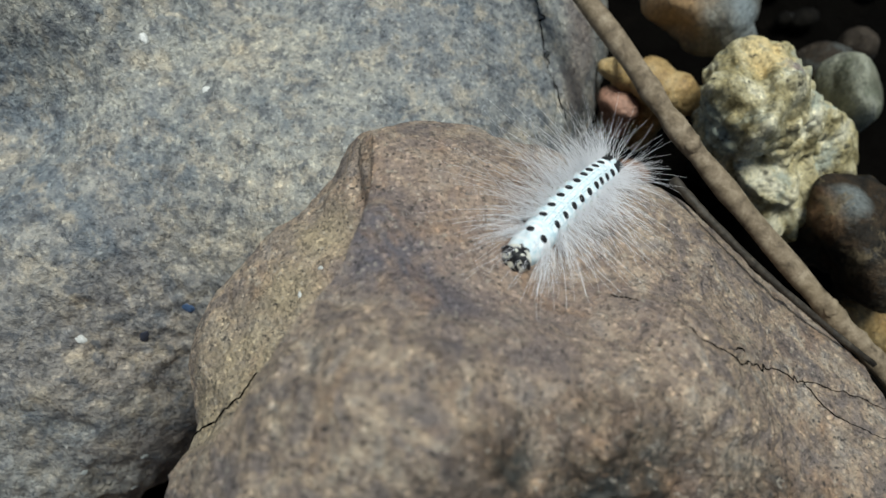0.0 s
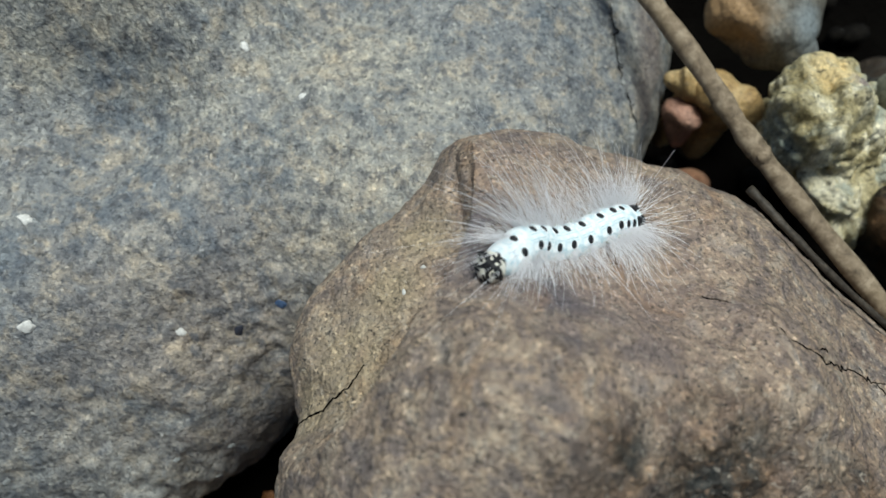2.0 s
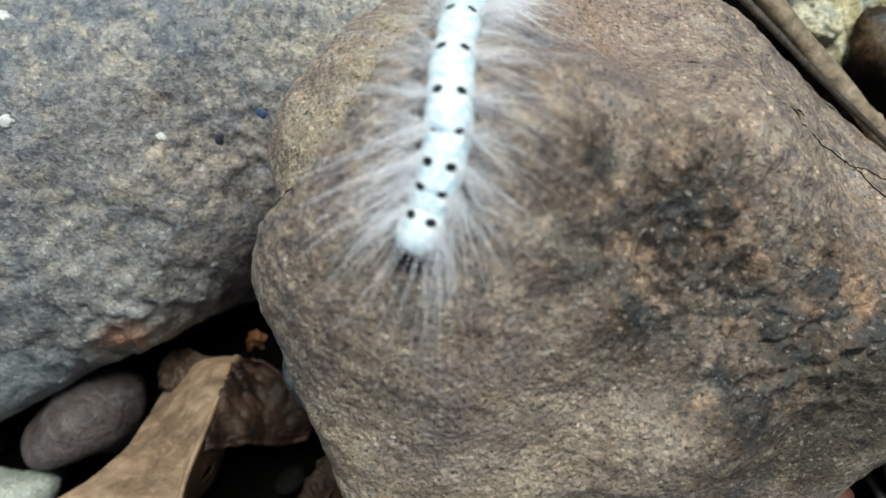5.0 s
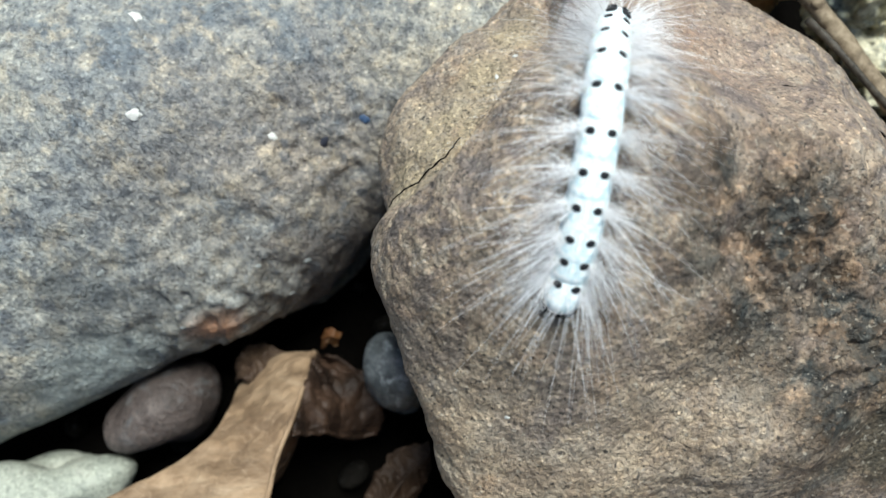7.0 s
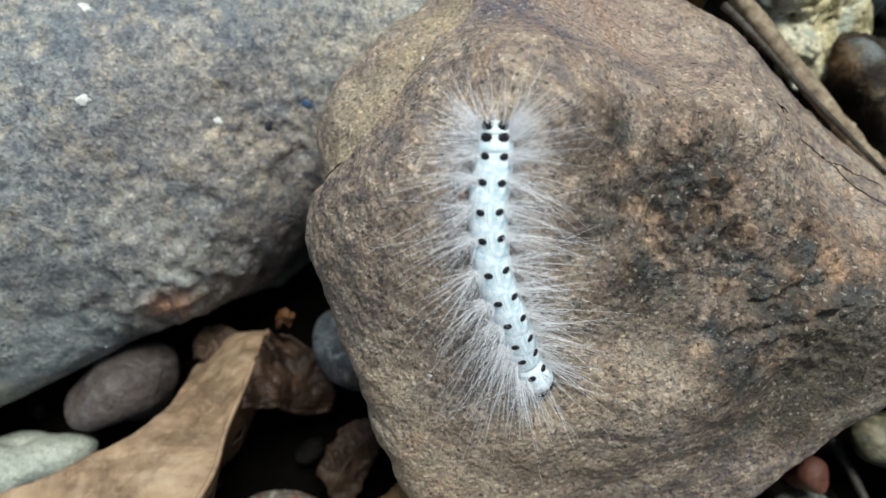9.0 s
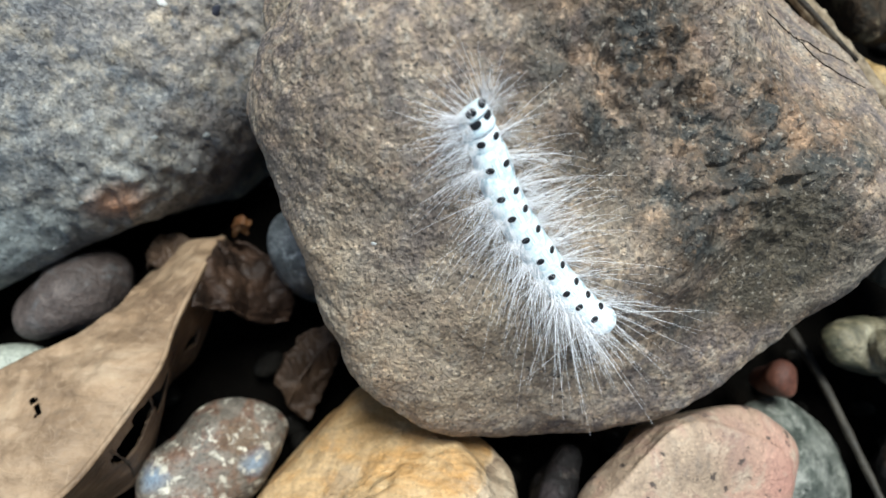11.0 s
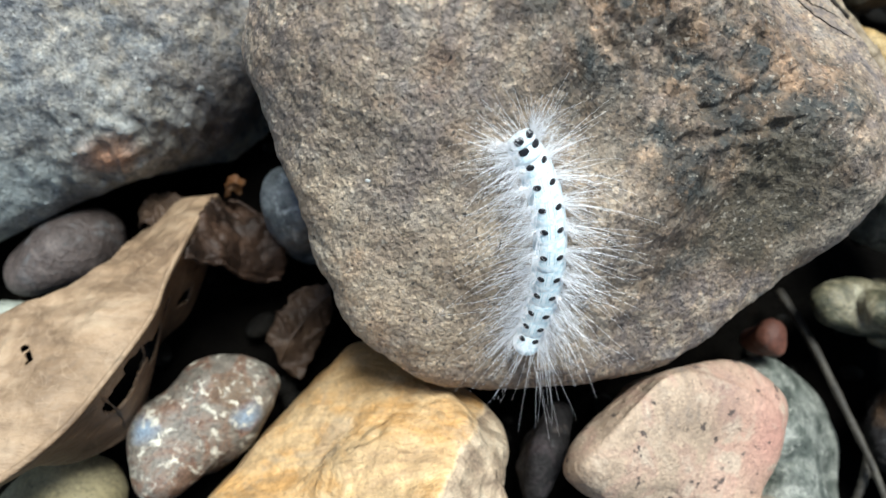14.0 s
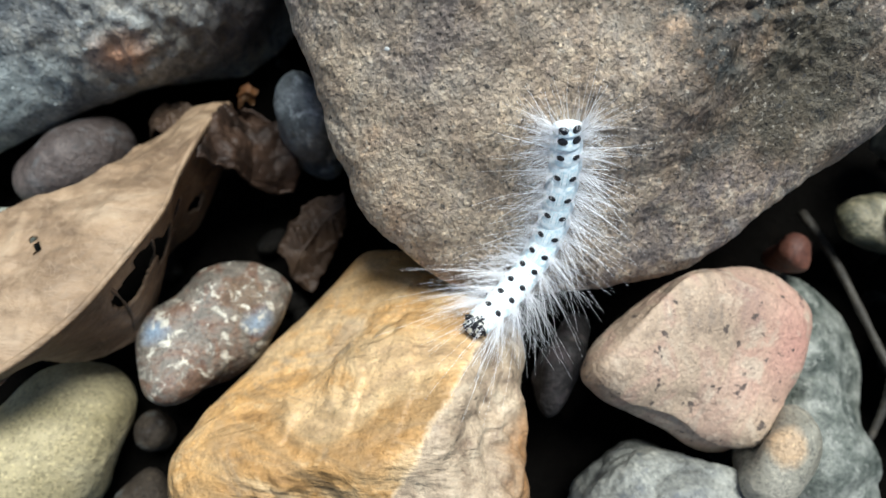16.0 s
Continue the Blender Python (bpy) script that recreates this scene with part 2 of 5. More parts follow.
def pebble_paint(name, stops, scale=60, patch=None, patch_scale=120, veins=None, speck=(0.05, 0.05, 0.05), speck_amount=0.4, grain=0.5, rough=0.6, relief=0.0008, distort=0.8, zones=(), stretch=None, coarse=150, speck_scale=500, gloss=0.4):
    n = Nodes(name, True)
    if stretch:
        turned = n.add("ShaderNodeMapping", Rotation=(0, 0, radians(stretch[0])), Scale=(1, stretch[1], 1))
        n.link(n.coord, turned.inputs["Vector"])
        n.coord = turned.outputs["Vector"]
    col = n.ramp(n.noise(scale, 5, 0.6, distort), stops)
    if stretch:
        n.coord = n.bedding
    for place, inner, outer, tint in zones:
        col = n.mix(n.near(place, inner, outer, 0.008), col, tint)
    if patch:
        col = n.mix(n.math("MULTIPLY", n.mask(n.noise(patch_scale, 5, 0.65, 0.4), 0.54, 0.64), 0.85), col, patch)
    if veins:
        line = n.math("ABSOLUTE", n.math("SUBTRACT", n.noise(scale * 1.4, 4, 0.6, 1.5), 0.5))
        col = n.mix(n.math("MULTIPLY", n.mask(line, 0.03, 0.0), 0.7), col, veins)
    col = n.mix(n.math("MULTIPLY", n.mask(n.noise(speck_scale, 3, 0.6), 0.62, 0.68), speck_amount), col, speck)
    col = salt_and_pepper(n, col, 2000, 0.35, 1.7, grain, 2)
    return n.done(col, rough, grain_normal(n, 1500, 0.0002, coarse, relief, relief * 0.4), gloss)


def quartzite():
    """The ochre stone: flowing honey and cream streaks with olive-grey veins, and one grey-buff broken face."""
    n = Nodes("ochre_quartzite", True)
    place = n.place
    turned = n.add("ShaderNodeMapping", Rotation=(0, 0, radians(-52)), Scale=(0.55, 1.25, 0.8))
    n.link(place, turned.inputs["Vector"])
    flow = turned.outputs["Vector"]
    col = n.ramp(n.noise(58, 6, 0.62, 1.1, flow), [(0.30, (0.22, 0.13, 0.058)), (0.40, (0.38, 0.225, 0.092)), (0.49, (0.49, 0.31, 0.145)), (0.57, (0.53, 0.385, 0.225)), (0.68, (0.39, 0.28, 0.175))])
    honey = n.mask(n.noise(38, 4, 0.55, 0.8), 0.50, 0.64)
    col = n.mix(n.math("MULTIPLY", honey, 0.5), col, (0.55, 0.335, 0.135))
    cream = n.mask(n.noise(115, 5, 0.62, 0.9, flow), 0.54, 0.63)
    col = n.mix(n.math("MULTIPLY", cream, 0.5), col, (0.62, 0.48, 0.30))
    cloudy = n.mask(n.noise(70, 5, 0.6, 1.2), 0.56, 0.66)
    col = n.mix(n.math("MULTIPLY", cloudy, 0.55), col, (0.31, 0.26, 0.205))
    for scale, width, tint, amount in ((30, 0.05, (0.24, 0.17, 0.095), 0.6), (64, 0.035, (0.27, 0.195, 0.12), 0.4)):
        line = n.math("ABSOLUTE", n.math("SUBTRACT", n.noise(scale, 3, 0.5, 0.9, flow), 0.5))
        col = n.mix(n.math("MULTIPLY", n.mask(line, width, 0.0), amount), col, tint)
    far = n.near((-0.0120, -0.0074, 0.0290), 0.004, 0.012, 0.008)
    col = n.mix(n.math("MULTIPLY", far, 0.75), col, (0.30, 0.175, 0.06))
    # the broken face lies on one side of an upright plane
    off = n.tree.nodes.new("ShaderNodeVectorMath")
    off.operation = "DOT_PRODUCT"
    n.link(place, off.inputs[0])
    off.inputs[1].default_value = (0.905, -0.426, 0.0)
    side = n.math("SUBTRACT", off.outputs["Value"], 0.01445)
    side = n.math("ADD", side, n.math("MULTIPLY", n.math("SUBTRACT", n.noise(170, 5, 0.65), 0.5), 0.0045))
    grey = n.ramp(n.noise(190, 5, 0.65, 0.6), [(0.34, (0.20, 0.15, 0.115)), (0.45, (0.33, 0.265, 0.205)), (0.55, (0.42, 0.345, 0.27)), (0.66, (0.50, 0.43, 0.345))])
    col = n.mix(n.mask(side, -0.0002, 0.0005), col, grey)
    lip = n.math("ABSOLUTE", side)
    col = n.mix(n.math("MULTIPLY", n.mask(lip, 0.0006, 0.0), 0.55), col, (0.66, 0.54, 0.40))
    for spot, inner, outer in (((0.0140, -0.0400, 0.0370), 0.004, 0.010), ((0.0130, -0.0480, 0.0390), 0.004, 0.009)):
        col = n.mix(n.math("MULTIPLY", n.near(spot, inner, outer, 0.010), 0.8), col, (0.27, 0.14, 0.055))
    col = n.mix(1.0, col, (1.03, 0.95, 0.84), "MULTIPLY")
    col = salt_and_pepper(n, col, 2000, 0.4, 1.6, 0.3, 2)
    flakes = n.bump(n.noise(45, 4, 0.55, 0.9, flow), 0.0040)
    flakes = n.bump(n.noise(150, 4, 0.55, 0.8, flow), 0.0010, under=flakes)
    return n.done(col, 0.55, n.bump(n.noise(900, 4, 0.65), 0.0003, under=flakes), 0.4)


SANDSTONE, BLUESTONE = sandstone(), bluestone()
YELLOW = quartzite()
PINK = pebble_paint("pink_sandstone", [(0.3, (0.19, 0.155, 0.13)), (0.41, (0.31, 0.225, 0.16)), (0.50, (0.40, 0.295, 0.21)), (0.58, (0.375, 0.25, 0.185)), (0.70, (0.46, 0.37, 0.28))], 95, (0.43, 0.335, 0.25), 140, None, (0.06, 0.045, 0.04), 0.9, 0.3, 0.65, 0.0012, 0.8, [((0.0635, -0.0175, 0.0370), 0.001, 0.017, (0.40, 0.215, 0.165)), ((0.050, -0.010, 0.042), 0.0, 0.009, (0.36, 0.22, 0.17))], (30, 0.7), 150, 380)
GREEN = pebble_paint("green_grey_stone", [(0.34, (0.028, 0.034, 0.028)), (0.46, (0.085, 0.092, 0.078)), (0.56, (0.155, 0.16, 0.138)), (0.68, (0.25, 0.25, 0.22))], 200, (0.24, 0.24, 0.21), 340, distort=0.3, relief=0.0014)
GREY = pebble_paint("pale_grey_stone", [(0.3, (0.10, 0.10, 0.095)), (0.45, (0.19, 0.19, 0.172)), (0.57, (0.27, 0.265, 0.235)), (0.7, (0.33, 0.315, 0.27))], 130, (0.10, 0.105, 0.11), 170, distort=0.3, relief=0.0014)
MOTTLED = pebble_paint("mottled_conglomerate", [(0.3, (0.06, 0.04, 0.028)), (0.42, (0.15, 0.09, 0.063)), (0.52, (0.165, 0.14, 0.115)), (0.60, (0.11, 0.095, 0.078)), (0.70, (0.17, 0.10, 0.072))], 130, (0.56, 0.52, 0.43), 380, None, (0.07, 0.03, 0.02), 0.7, 0.5, 0.5, 0.001, 0.8, [((-0.0567, -0.0245, 0.0281), 0.0008, 0.0038, (0.20, 0.25, 0.31)), ((-0.0375, -0.0209, 0.0255), 0.0008, 0.0036, (0.22, 0.27, 0.33)), ((-0.0410, -0.0155, 0.0281), 0.0015, 0.0050, (0.115, 0.072, 0.04))])
OLIVE = pebble_paint("olive_pebble_stone", [(0.3, (0.23, 0.19, 0.10)), (0.5, (0.35, 0.29, 0.165)), (0.7, (0.42, 0.36, 0.23))], 45, None, 100, None, (0.14, 0.11, 0.06), 0.5)
BLUE = pebble_paint("blue_grey_pebble_stone", [(0.3, (0.045, 0.05, 0.052)), (0.48, (0.125, 0.135, 0.138)), (0.6, (0.20, 0.21, 0.21)), (0.72, (0.32, 0.325, 0.315))], 150, (0.40, 0.42, 0.42), 260)
UMBER = pebble_paint("umber_stone", [(0.3, (0.040, 0.030, 0.027)), (0.5, (0.072, 0.055, 0.050)), (0.7, (0.115, 0.092, 0.084))], 120, (0.10, 0.098, 0.10), 150, relief=0.0020)
TWO_TONE = pebble_paint("brown_and_grey_stone", [(0.3, (0.025, 0.024, 0.020)), (0.45, (0.075, 0.07, 0.058)), (0.56, (0.15, 0.138, 0.112)), (0.7, (0.24, 0.23, 0.195))], 110, None, 90, None, (0.05, 0.04, 0.03), 0.5, 0.5, 0.6, 0.001, 0.8, [((0.0435, 0.1333, 0.0400), 0.006, 0.012, (0.33, 0.21, 0.105)), ((0.0600, 0.1310, 0.0450), 0.002, 0.007, (0.20, 0.225, 0.23))])
TAN = pebble_paint("tan_pebble_stone", [(0.3, (0.15, 0.135, 0.105)), (0.5, (0.245, 0.225, 0.18)), (0.7, (0.32, 0.29, 0.235))], 130, zones=[((0.0600, -0.0370, 0.0405), 0.002, 0.0045, (0.37, 0.255, 0.155))], distort=0.3)
PALE = pebble_paint("chalky_stone", [(0.3, (0.24, 0.26, 0.225)), (0.5, (0.33, 0.345, 0.295)), (0.7, (0.43, 0.43, 0.37))], 90)
CORAL = pebble_paint("pitted_limestone", [(0.30, (0.09, 0.075, 0.035)), (0.40, (0.27, 0.225, 0.11)), (0.49, (0.43, 0.375, 0.22)), (0.58, (0.60, 0.55, 0.39)), (0.68, (0.68, 0.64, 0.49))], 150, (0.31, 0.335, 0.28), 130, None, (0.05, 0.045, 0.03), 0.85, 0.6, 0.65, 0.0022, 0.4, [((0.0581, 0.1151, 0.0566), 0.003, 0.0065, (0.60, 0.47, 0.24)), ((0.0635, 0.1126, 0.0567), 0.0015, 0.0042, (0.27, 0.22, 0.19)), ((0.0493, 0.1053, 0.0473), 0.003, 0.008, (0.36, 0.39, 0.33))], None, 230, 320)
GOLD = pebble_paint("gold_brown_stone", [(0.3, (0.17, 0.10, 0.04)), (0.5, (0.36, 0.24, 0.10)), (0.7, (0.50, 0.38, 0.20))], 130)
ROSE = pebble_paint("rose_stone", [(0.3, (0.24, 0.12, 0.08)), (0.5, (0.38, 0.22, 0.16)), (0.7, (0.46, 0.30, 0.23))], 90)
# for stones down in the gaps: some of their shade is in this colour
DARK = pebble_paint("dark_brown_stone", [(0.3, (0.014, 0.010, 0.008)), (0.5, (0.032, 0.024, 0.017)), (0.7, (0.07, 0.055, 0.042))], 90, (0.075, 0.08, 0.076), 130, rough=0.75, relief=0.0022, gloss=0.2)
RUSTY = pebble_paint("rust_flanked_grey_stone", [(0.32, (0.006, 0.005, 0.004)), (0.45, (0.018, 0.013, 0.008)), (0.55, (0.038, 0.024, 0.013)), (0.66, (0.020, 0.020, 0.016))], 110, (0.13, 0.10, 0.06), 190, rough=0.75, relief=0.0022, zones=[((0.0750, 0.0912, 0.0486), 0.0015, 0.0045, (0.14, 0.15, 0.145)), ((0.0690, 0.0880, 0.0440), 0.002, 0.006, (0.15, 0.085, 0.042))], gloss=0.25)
MOSSY = pebble_paint("olive_grey_stone", [(0.34, (0.085, 0.085, 0.06)), (0.46, (0.17, 0.17, 0.125)), (0.56, (0.25, 0.25, 0.19)), (0.68, (0.33, 0.33, 0.27))], 130, (0.12, 0.13, 0.09), 210, relief=0.0016)
# purple-brown taken almost to black, the gap's deep shade painted in
SHADED_DARK = pebble_paint("shaded_purple_brown_stone", [(0.3, (0.006, 0.005, 0.005)), (0.5, (0.014, 0.012, 0.012)), (0.7, (0.040, 0.030, 0.032))], 160, (0.05, 0.04, 0.036), 240, rough=0.75, relief=0.0025, gloss=0.2, zones=[((0.0950, -0.0070, 0.0200), 0.002, 0.008, (0.12, 0.068, 0.034))])
BRICK = pebble_paint("red_brown_pebble_stone", [(0.3, (0.10, 0.045, 0.025)), (0.5, (0.21, 0.105, 0.06)), (0.7, (0.28, 0.16, 0.10))], 110)
# brick red dimmed, as the shade of its gap is put into the colour
RED = pebble_paint("brick_red_stone", [(0.3, (0.06, 0.02, 0.013)), (0.6, (0.11, 0.042, 0.026)), (0.8, (0.16, 0.08, 0.052))], 120)
# gravel kept near black, with the gaps' shade put into its colour
GRIT = pebble_paint("deep_shade_gravel", [(0.3, (0.003, 0.0025, 0.002)), (0.55, (0.007, 0.006, 0.005)), (0.75, (0.02, 0.017, 0.013))], 160, rough=0.85, gloss=0.08)
CREAM = pebble_paint("cream_and_dark_green_stone", [(0.36, (0.016, 0.018, 0.012)), (0.50, (0.055, 0.052, 0.030)), (0.58, (0.14, 0.12, 0.075)), (0.68, (0.26, 0.235, 0.165))], 90, zones=[((0.0980, 0.0068, 0.0330), 0.0022, 0.0048, (0.50, 0.45, 0.34))])


def bark():
    n = Nodes("grey_brown_bark")
    stretched = n.add("ShaderNodeMapping", Scale=(1.0, 1.0, 0.12))
    n.link(n.coord, stretched.inputs["Vector"])
    col = n.ramp(n.noise(420, 5, 0.65, 0.3, stretched.outputs["Vector"]), [(0.32, (0.095, 0.070, 0.046)), (0.5, (0.225, 0.172, 0.115)), (0.68, (0.36, 0.29, 0.205))])
    col = n.mix(n.math("MULTIPLY", n.mask(n.noise(90, 3), 0.5, 0.66), 0.5), col, (0.22, 0.165, 0.10))
    return n.done(col, 0.75, n.bump(n.noise(700, 4, 0.7, 0.2, stretched.outputs["Vector"]), 0.0004), 0.3)


def dry_leaf(name, stops, vein=(0.40, 0.29, 0.19)):
    n = Nodes(name)
    along = n.add("ShaderNodeMapping", Rotation=(0, 0, radians(-64)), Scale=(0.22, 1.0, 1.0))
    n.link(n.coord, along.inputs["Vector"])
    col = n.ramp(n.noise(55, 5, 0.65, 0.8), stops)
    streaks = n.ramp(n.noise(240, 5, 0.65, 0.3, along.outputs["Vector"]), [(0.34, (0.62, 0.58, 0.54)), (0.48, (0.95, 0.94, 0.92)), (0.62, (1.18, 1.16, 1.12))])
    col = n.mix(0.8, col, streaks, "MULTIPLY")
    col = n.mix(n.math("MULTIPLY", n.mask(n.noise(260, 4, 0.7), 0.6, 0.72), 0.5), col, tuple(0.4 * c for c in stops[-1][1]))
    line = n.math("ABSOLUTE", n.math("SUBTRACT", n.noise(120, 2, 0.5, 1.2), 0.5))
    col = n.mix(n.math("MULTIPLY", n.mask(line, 0.02, 0.0), 0.3), col, vein)
    ribs = n.bump(n.noise(240, 4, 0.6, 0.3, along.outputs["Vector"]), 0.0007)
    return n.done(col, 0.55, n.bump(n.noise(150, 7, 0.68, 0.5), 0.0010, under=ribs), 0.3)


BARK = bark()
BARK_DARK = pebble_paint("dark_rotten_bark", [(0.3, (0.016, 0.013, 0.010)), (0.5, (0.035, 0.029, 0.022)), (0.7, (0.06, 0.052, 0.040))], 200)
BARK_BROWN = pebble_paint("brown_bark", [(0.3, (0.022, 0.017, 0.012)), (0.5, (0.05, 0.04, 0.029)), (0.7, (0.09, 0.074, 0.055))], 200)
LEAF = dry_leaf("dried_tan_leaf", [(0.3, (0.125, 0.080, 0.050)), (0.45, (0.235, 0.158, 0.098)), (0.56, (0.31, 0.215, 0.138)), (0.7, (0.38, 0.28, 0.19))])
LEAF_RUST = dry_leaf("rust_orange_leaf", [(0.3, (0.03, 0.012, 0.005)), (0.5, (0.075, 0.03, 0.010)), (0.7, (0.12, 0.055, 0.02))])
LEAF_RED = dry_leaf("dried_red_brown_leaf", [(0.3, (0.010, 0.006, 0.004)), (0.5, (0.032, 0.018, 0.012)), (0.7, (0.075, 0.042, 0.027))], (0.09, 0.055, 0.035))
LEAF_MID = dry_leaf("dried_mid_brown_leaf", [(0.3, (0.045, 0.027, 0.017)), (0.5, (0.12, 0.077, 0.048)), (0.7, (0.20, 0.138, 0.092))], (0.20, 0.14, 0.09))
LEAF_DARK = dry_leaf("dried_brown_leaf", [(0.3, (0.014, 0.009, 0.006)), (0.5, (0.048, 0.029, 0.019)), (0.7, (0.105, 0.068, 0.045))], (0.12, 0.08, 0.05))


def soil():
    n = Nodes("deep_shade_soil")
    # darker than any soil: the deep shade of the gaps is in this colour
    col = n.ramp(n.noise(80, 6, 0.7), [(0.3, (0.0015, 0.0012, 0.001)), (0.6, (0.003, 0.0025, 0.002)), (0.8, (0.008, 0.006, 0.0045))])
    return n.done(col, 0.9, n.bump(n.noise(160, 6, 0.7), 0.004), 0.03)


GAP_SHADE = soil()


def skin():
    n = Nodes("white_larval_skin")
    col = n.ramp(n.noise(900, 4, 0.6), [(0.36, (0.52, 0.67, 0.73)), (0.46, (0.71, 0.81, 0.85)), (0.60, (0.86, 0.90, 0.91))])
    n.bsdf.inputs["Subsurface Weight"].default_value = 0.25
    n.bsdf.inputs["Subsurface Radius"].default_value = (0.0006, 0.0006, 0.0006)
    return n.done(col, 0.45, n.bump(n.noise(1400, 3), 0.00015), 0.4)


def plain(name, col, rough=0.5):
    n = Nodes(name)
    return n.done(n.ramp(n.noise(1500, 3), [(0.35, tuple(c * 0.8 for c in col)), (0.65, tuple(min(1.0, c * 1.15) for c in col))]), rough)


SKIN = skin()
SPOT = plain("black_spot", (0.012, 0.012, 0.014), 0.35)
HEAD_PALE = plain("pale_head_shell", (0.74, 0.72, 0.62), 0.3)
FOOT = plain("pale_foot_skin", (0.60, 0.62, 0.58), 0.5)
STRIPE = plain("faint_blue_stripe", (0.56, 0.70, 0.74), 0.5)


def hair_paint():
    n = Nodes("white_hair")
    n.bsdf.inputs["Transmission Weight"].default_value = 0.0
    return n.done((0.90, 0.89, 0.91), 0.35, None, 0.5)


HAIR = hair_paint()


# ---- shaping ----
def part(name, bm, material, parent=None, label="", smooth=True):
    me = bpy.data.meshes.new(name)
    bm.to_mesh(me)
    bm.free()
    if smooth:
        me.polygons.foreach_set("use_smooth", [True] * len(me.polygons))
    me.materials.append(material)
    ob = new(name, me)
    ob.parent = parent
    return tagged(ob, label) if label else ob


def lattice(p, seed):
    """Smooth value noise, -1 to 1, at each row of p."""
    f = np.floor(p).astype(np.int64)
    u = p - f
    u = u * u * u * (u * (u * 6 - 15) + 10)
    total = np.zeros(len(p))
    for corner in range(8):
        o = np.array([corner & 1, corner >> 1 & 1, corner >> 2 & 1])
        q = f + o
        h = (q[:, 0] * 374761393 + q[:, 1] * 668265263 + q[:, 2] * 2147483647 + seed * 974711) & 0xFFFFFFFF
        h = ((h ^ (h >> 13)) * 1274126177) & 0xFFFFFFFF
        h = ((h ^ (h >> 16)) & 0xFFFF) / 32767.5 - 1
        total += h * np.prod(np.where(o, u, 1 - u), axis=1)
    return total


def rough_noise(p, scale, octaves, seed, gain=0.5):
    out, amp = np.zeros(len(p)), 1.0
    for k in range(octaves):
        out += amp * lattice(p * scale * 2.03 ** k + 17.3 * k, seed + k)
        amp *= gain
    return out


def fan(n):
    """n directions spread over the upper part of a ball."""
    i = np.arange(n) + 0.5
    z, a = 1 - 1.3 * i / n, i * math.pi * (3 - 5 ** 0.5)
    q = np.sqrt(1 - z * z)
    return np.stack([q * np.cos(a), q * np.sin(a), z], 1)


BIG = ((0, 12, 0), (38, 12, 0.5), (68, 6, 0), (90, 1, 0), (-40, 6, 0), (-90, 1, 0))
SMALL = ((0, 10, 0), (45, 6, 0), (90, 1, 0), (-45, 5, 0), (-90, 1, 0))


def stone_radius(d, rings, widths, power, bulges, sharp):
    """How far a stone of rounded facets reaches in each direction d. widths: millimetres from the middle to each facet."""
    normals = []
    for el, count, off in rings:
        for k in range(count):
            a, e = 2 * math.pi * (k + off) / count, radians(el)
            normals.append((math.cos(a) * math.cos(e), math.sin(a) * math.cos(e), math.sin(e)))
    facing = np.clip(d @ np.array(normals).T / (np.array(widths) / 1000), 0, None)
    r = 1 / (facing ** power).sum(1) ** (1 / power)
    if len(bulges):
        r = r * np.exp((np.exp(sharp * (d @ fan(len(bulges)).T - 1)) * np.array(bulges)).sum(1))
    return r


def seam(p, middle, points, width, depth):
    """A crack: how deep the stone is cut at each p along a line of points, wherever its skin lies under or over them."""
    r = np.linalg.norm(p - middle, axis=1)
    d = (p - middle) / r[:, None]
    unit = [(np.array(q) - middle) / np.linalg.norm(np.array(q) - middle) for q in points]
    best = np.full(len(p), 9.0)
    for a, b in zip(unit, unit[1:]):
        t = np.clip((d - a) @ (b - a) / ((b - a) @ (b - a)), 0, 1)
        best = np.minimum(best, np.linalg.norm(d - a - t[:, None] * (b - a), axis=1) * r)
    return depth * np.exp(-(best / width) ** 2)


def ledge(p, points):
    """The flat distance of each p from a line of points, plus on the line's left and minus on its right."""
    best, sign = np.full(len(p), 9.0), np.zeros(len(p))
    for a, b in zip(points, points[1:]):
        a, b = np.array(a[:2]), np.array(b[:2])
        t = np.clip((p[:, :2] - a) @ (b - a) / ((b - a) @ (b - a)), 0, 1)
        w = p[:, :2] - a - t[:, None] * (b - a)
        r = np.linalg.norm(w, axis=1)
        cross = (b - a)[0] * w[:, 1] - (b - a)[1] * w[:, 0]
        sign = np.where(r < best, np.sign(cross), sign)
        best = np.minimum(best, r)
    return best * sign


def ends(p, points):
    """Fades a ledge out beyond its two ends and off the stone's top."""
    a, b = np.array(points[0]), np.array(points[-1])
    t = (p - a) @ (b - a) / ((b - a) @ (b - a))
    return np.clip(t / 0.22, 0, 1) * np.clip((1.02 - t) / 0.2, 0, 1) * (p[:, 2] > 0.04)


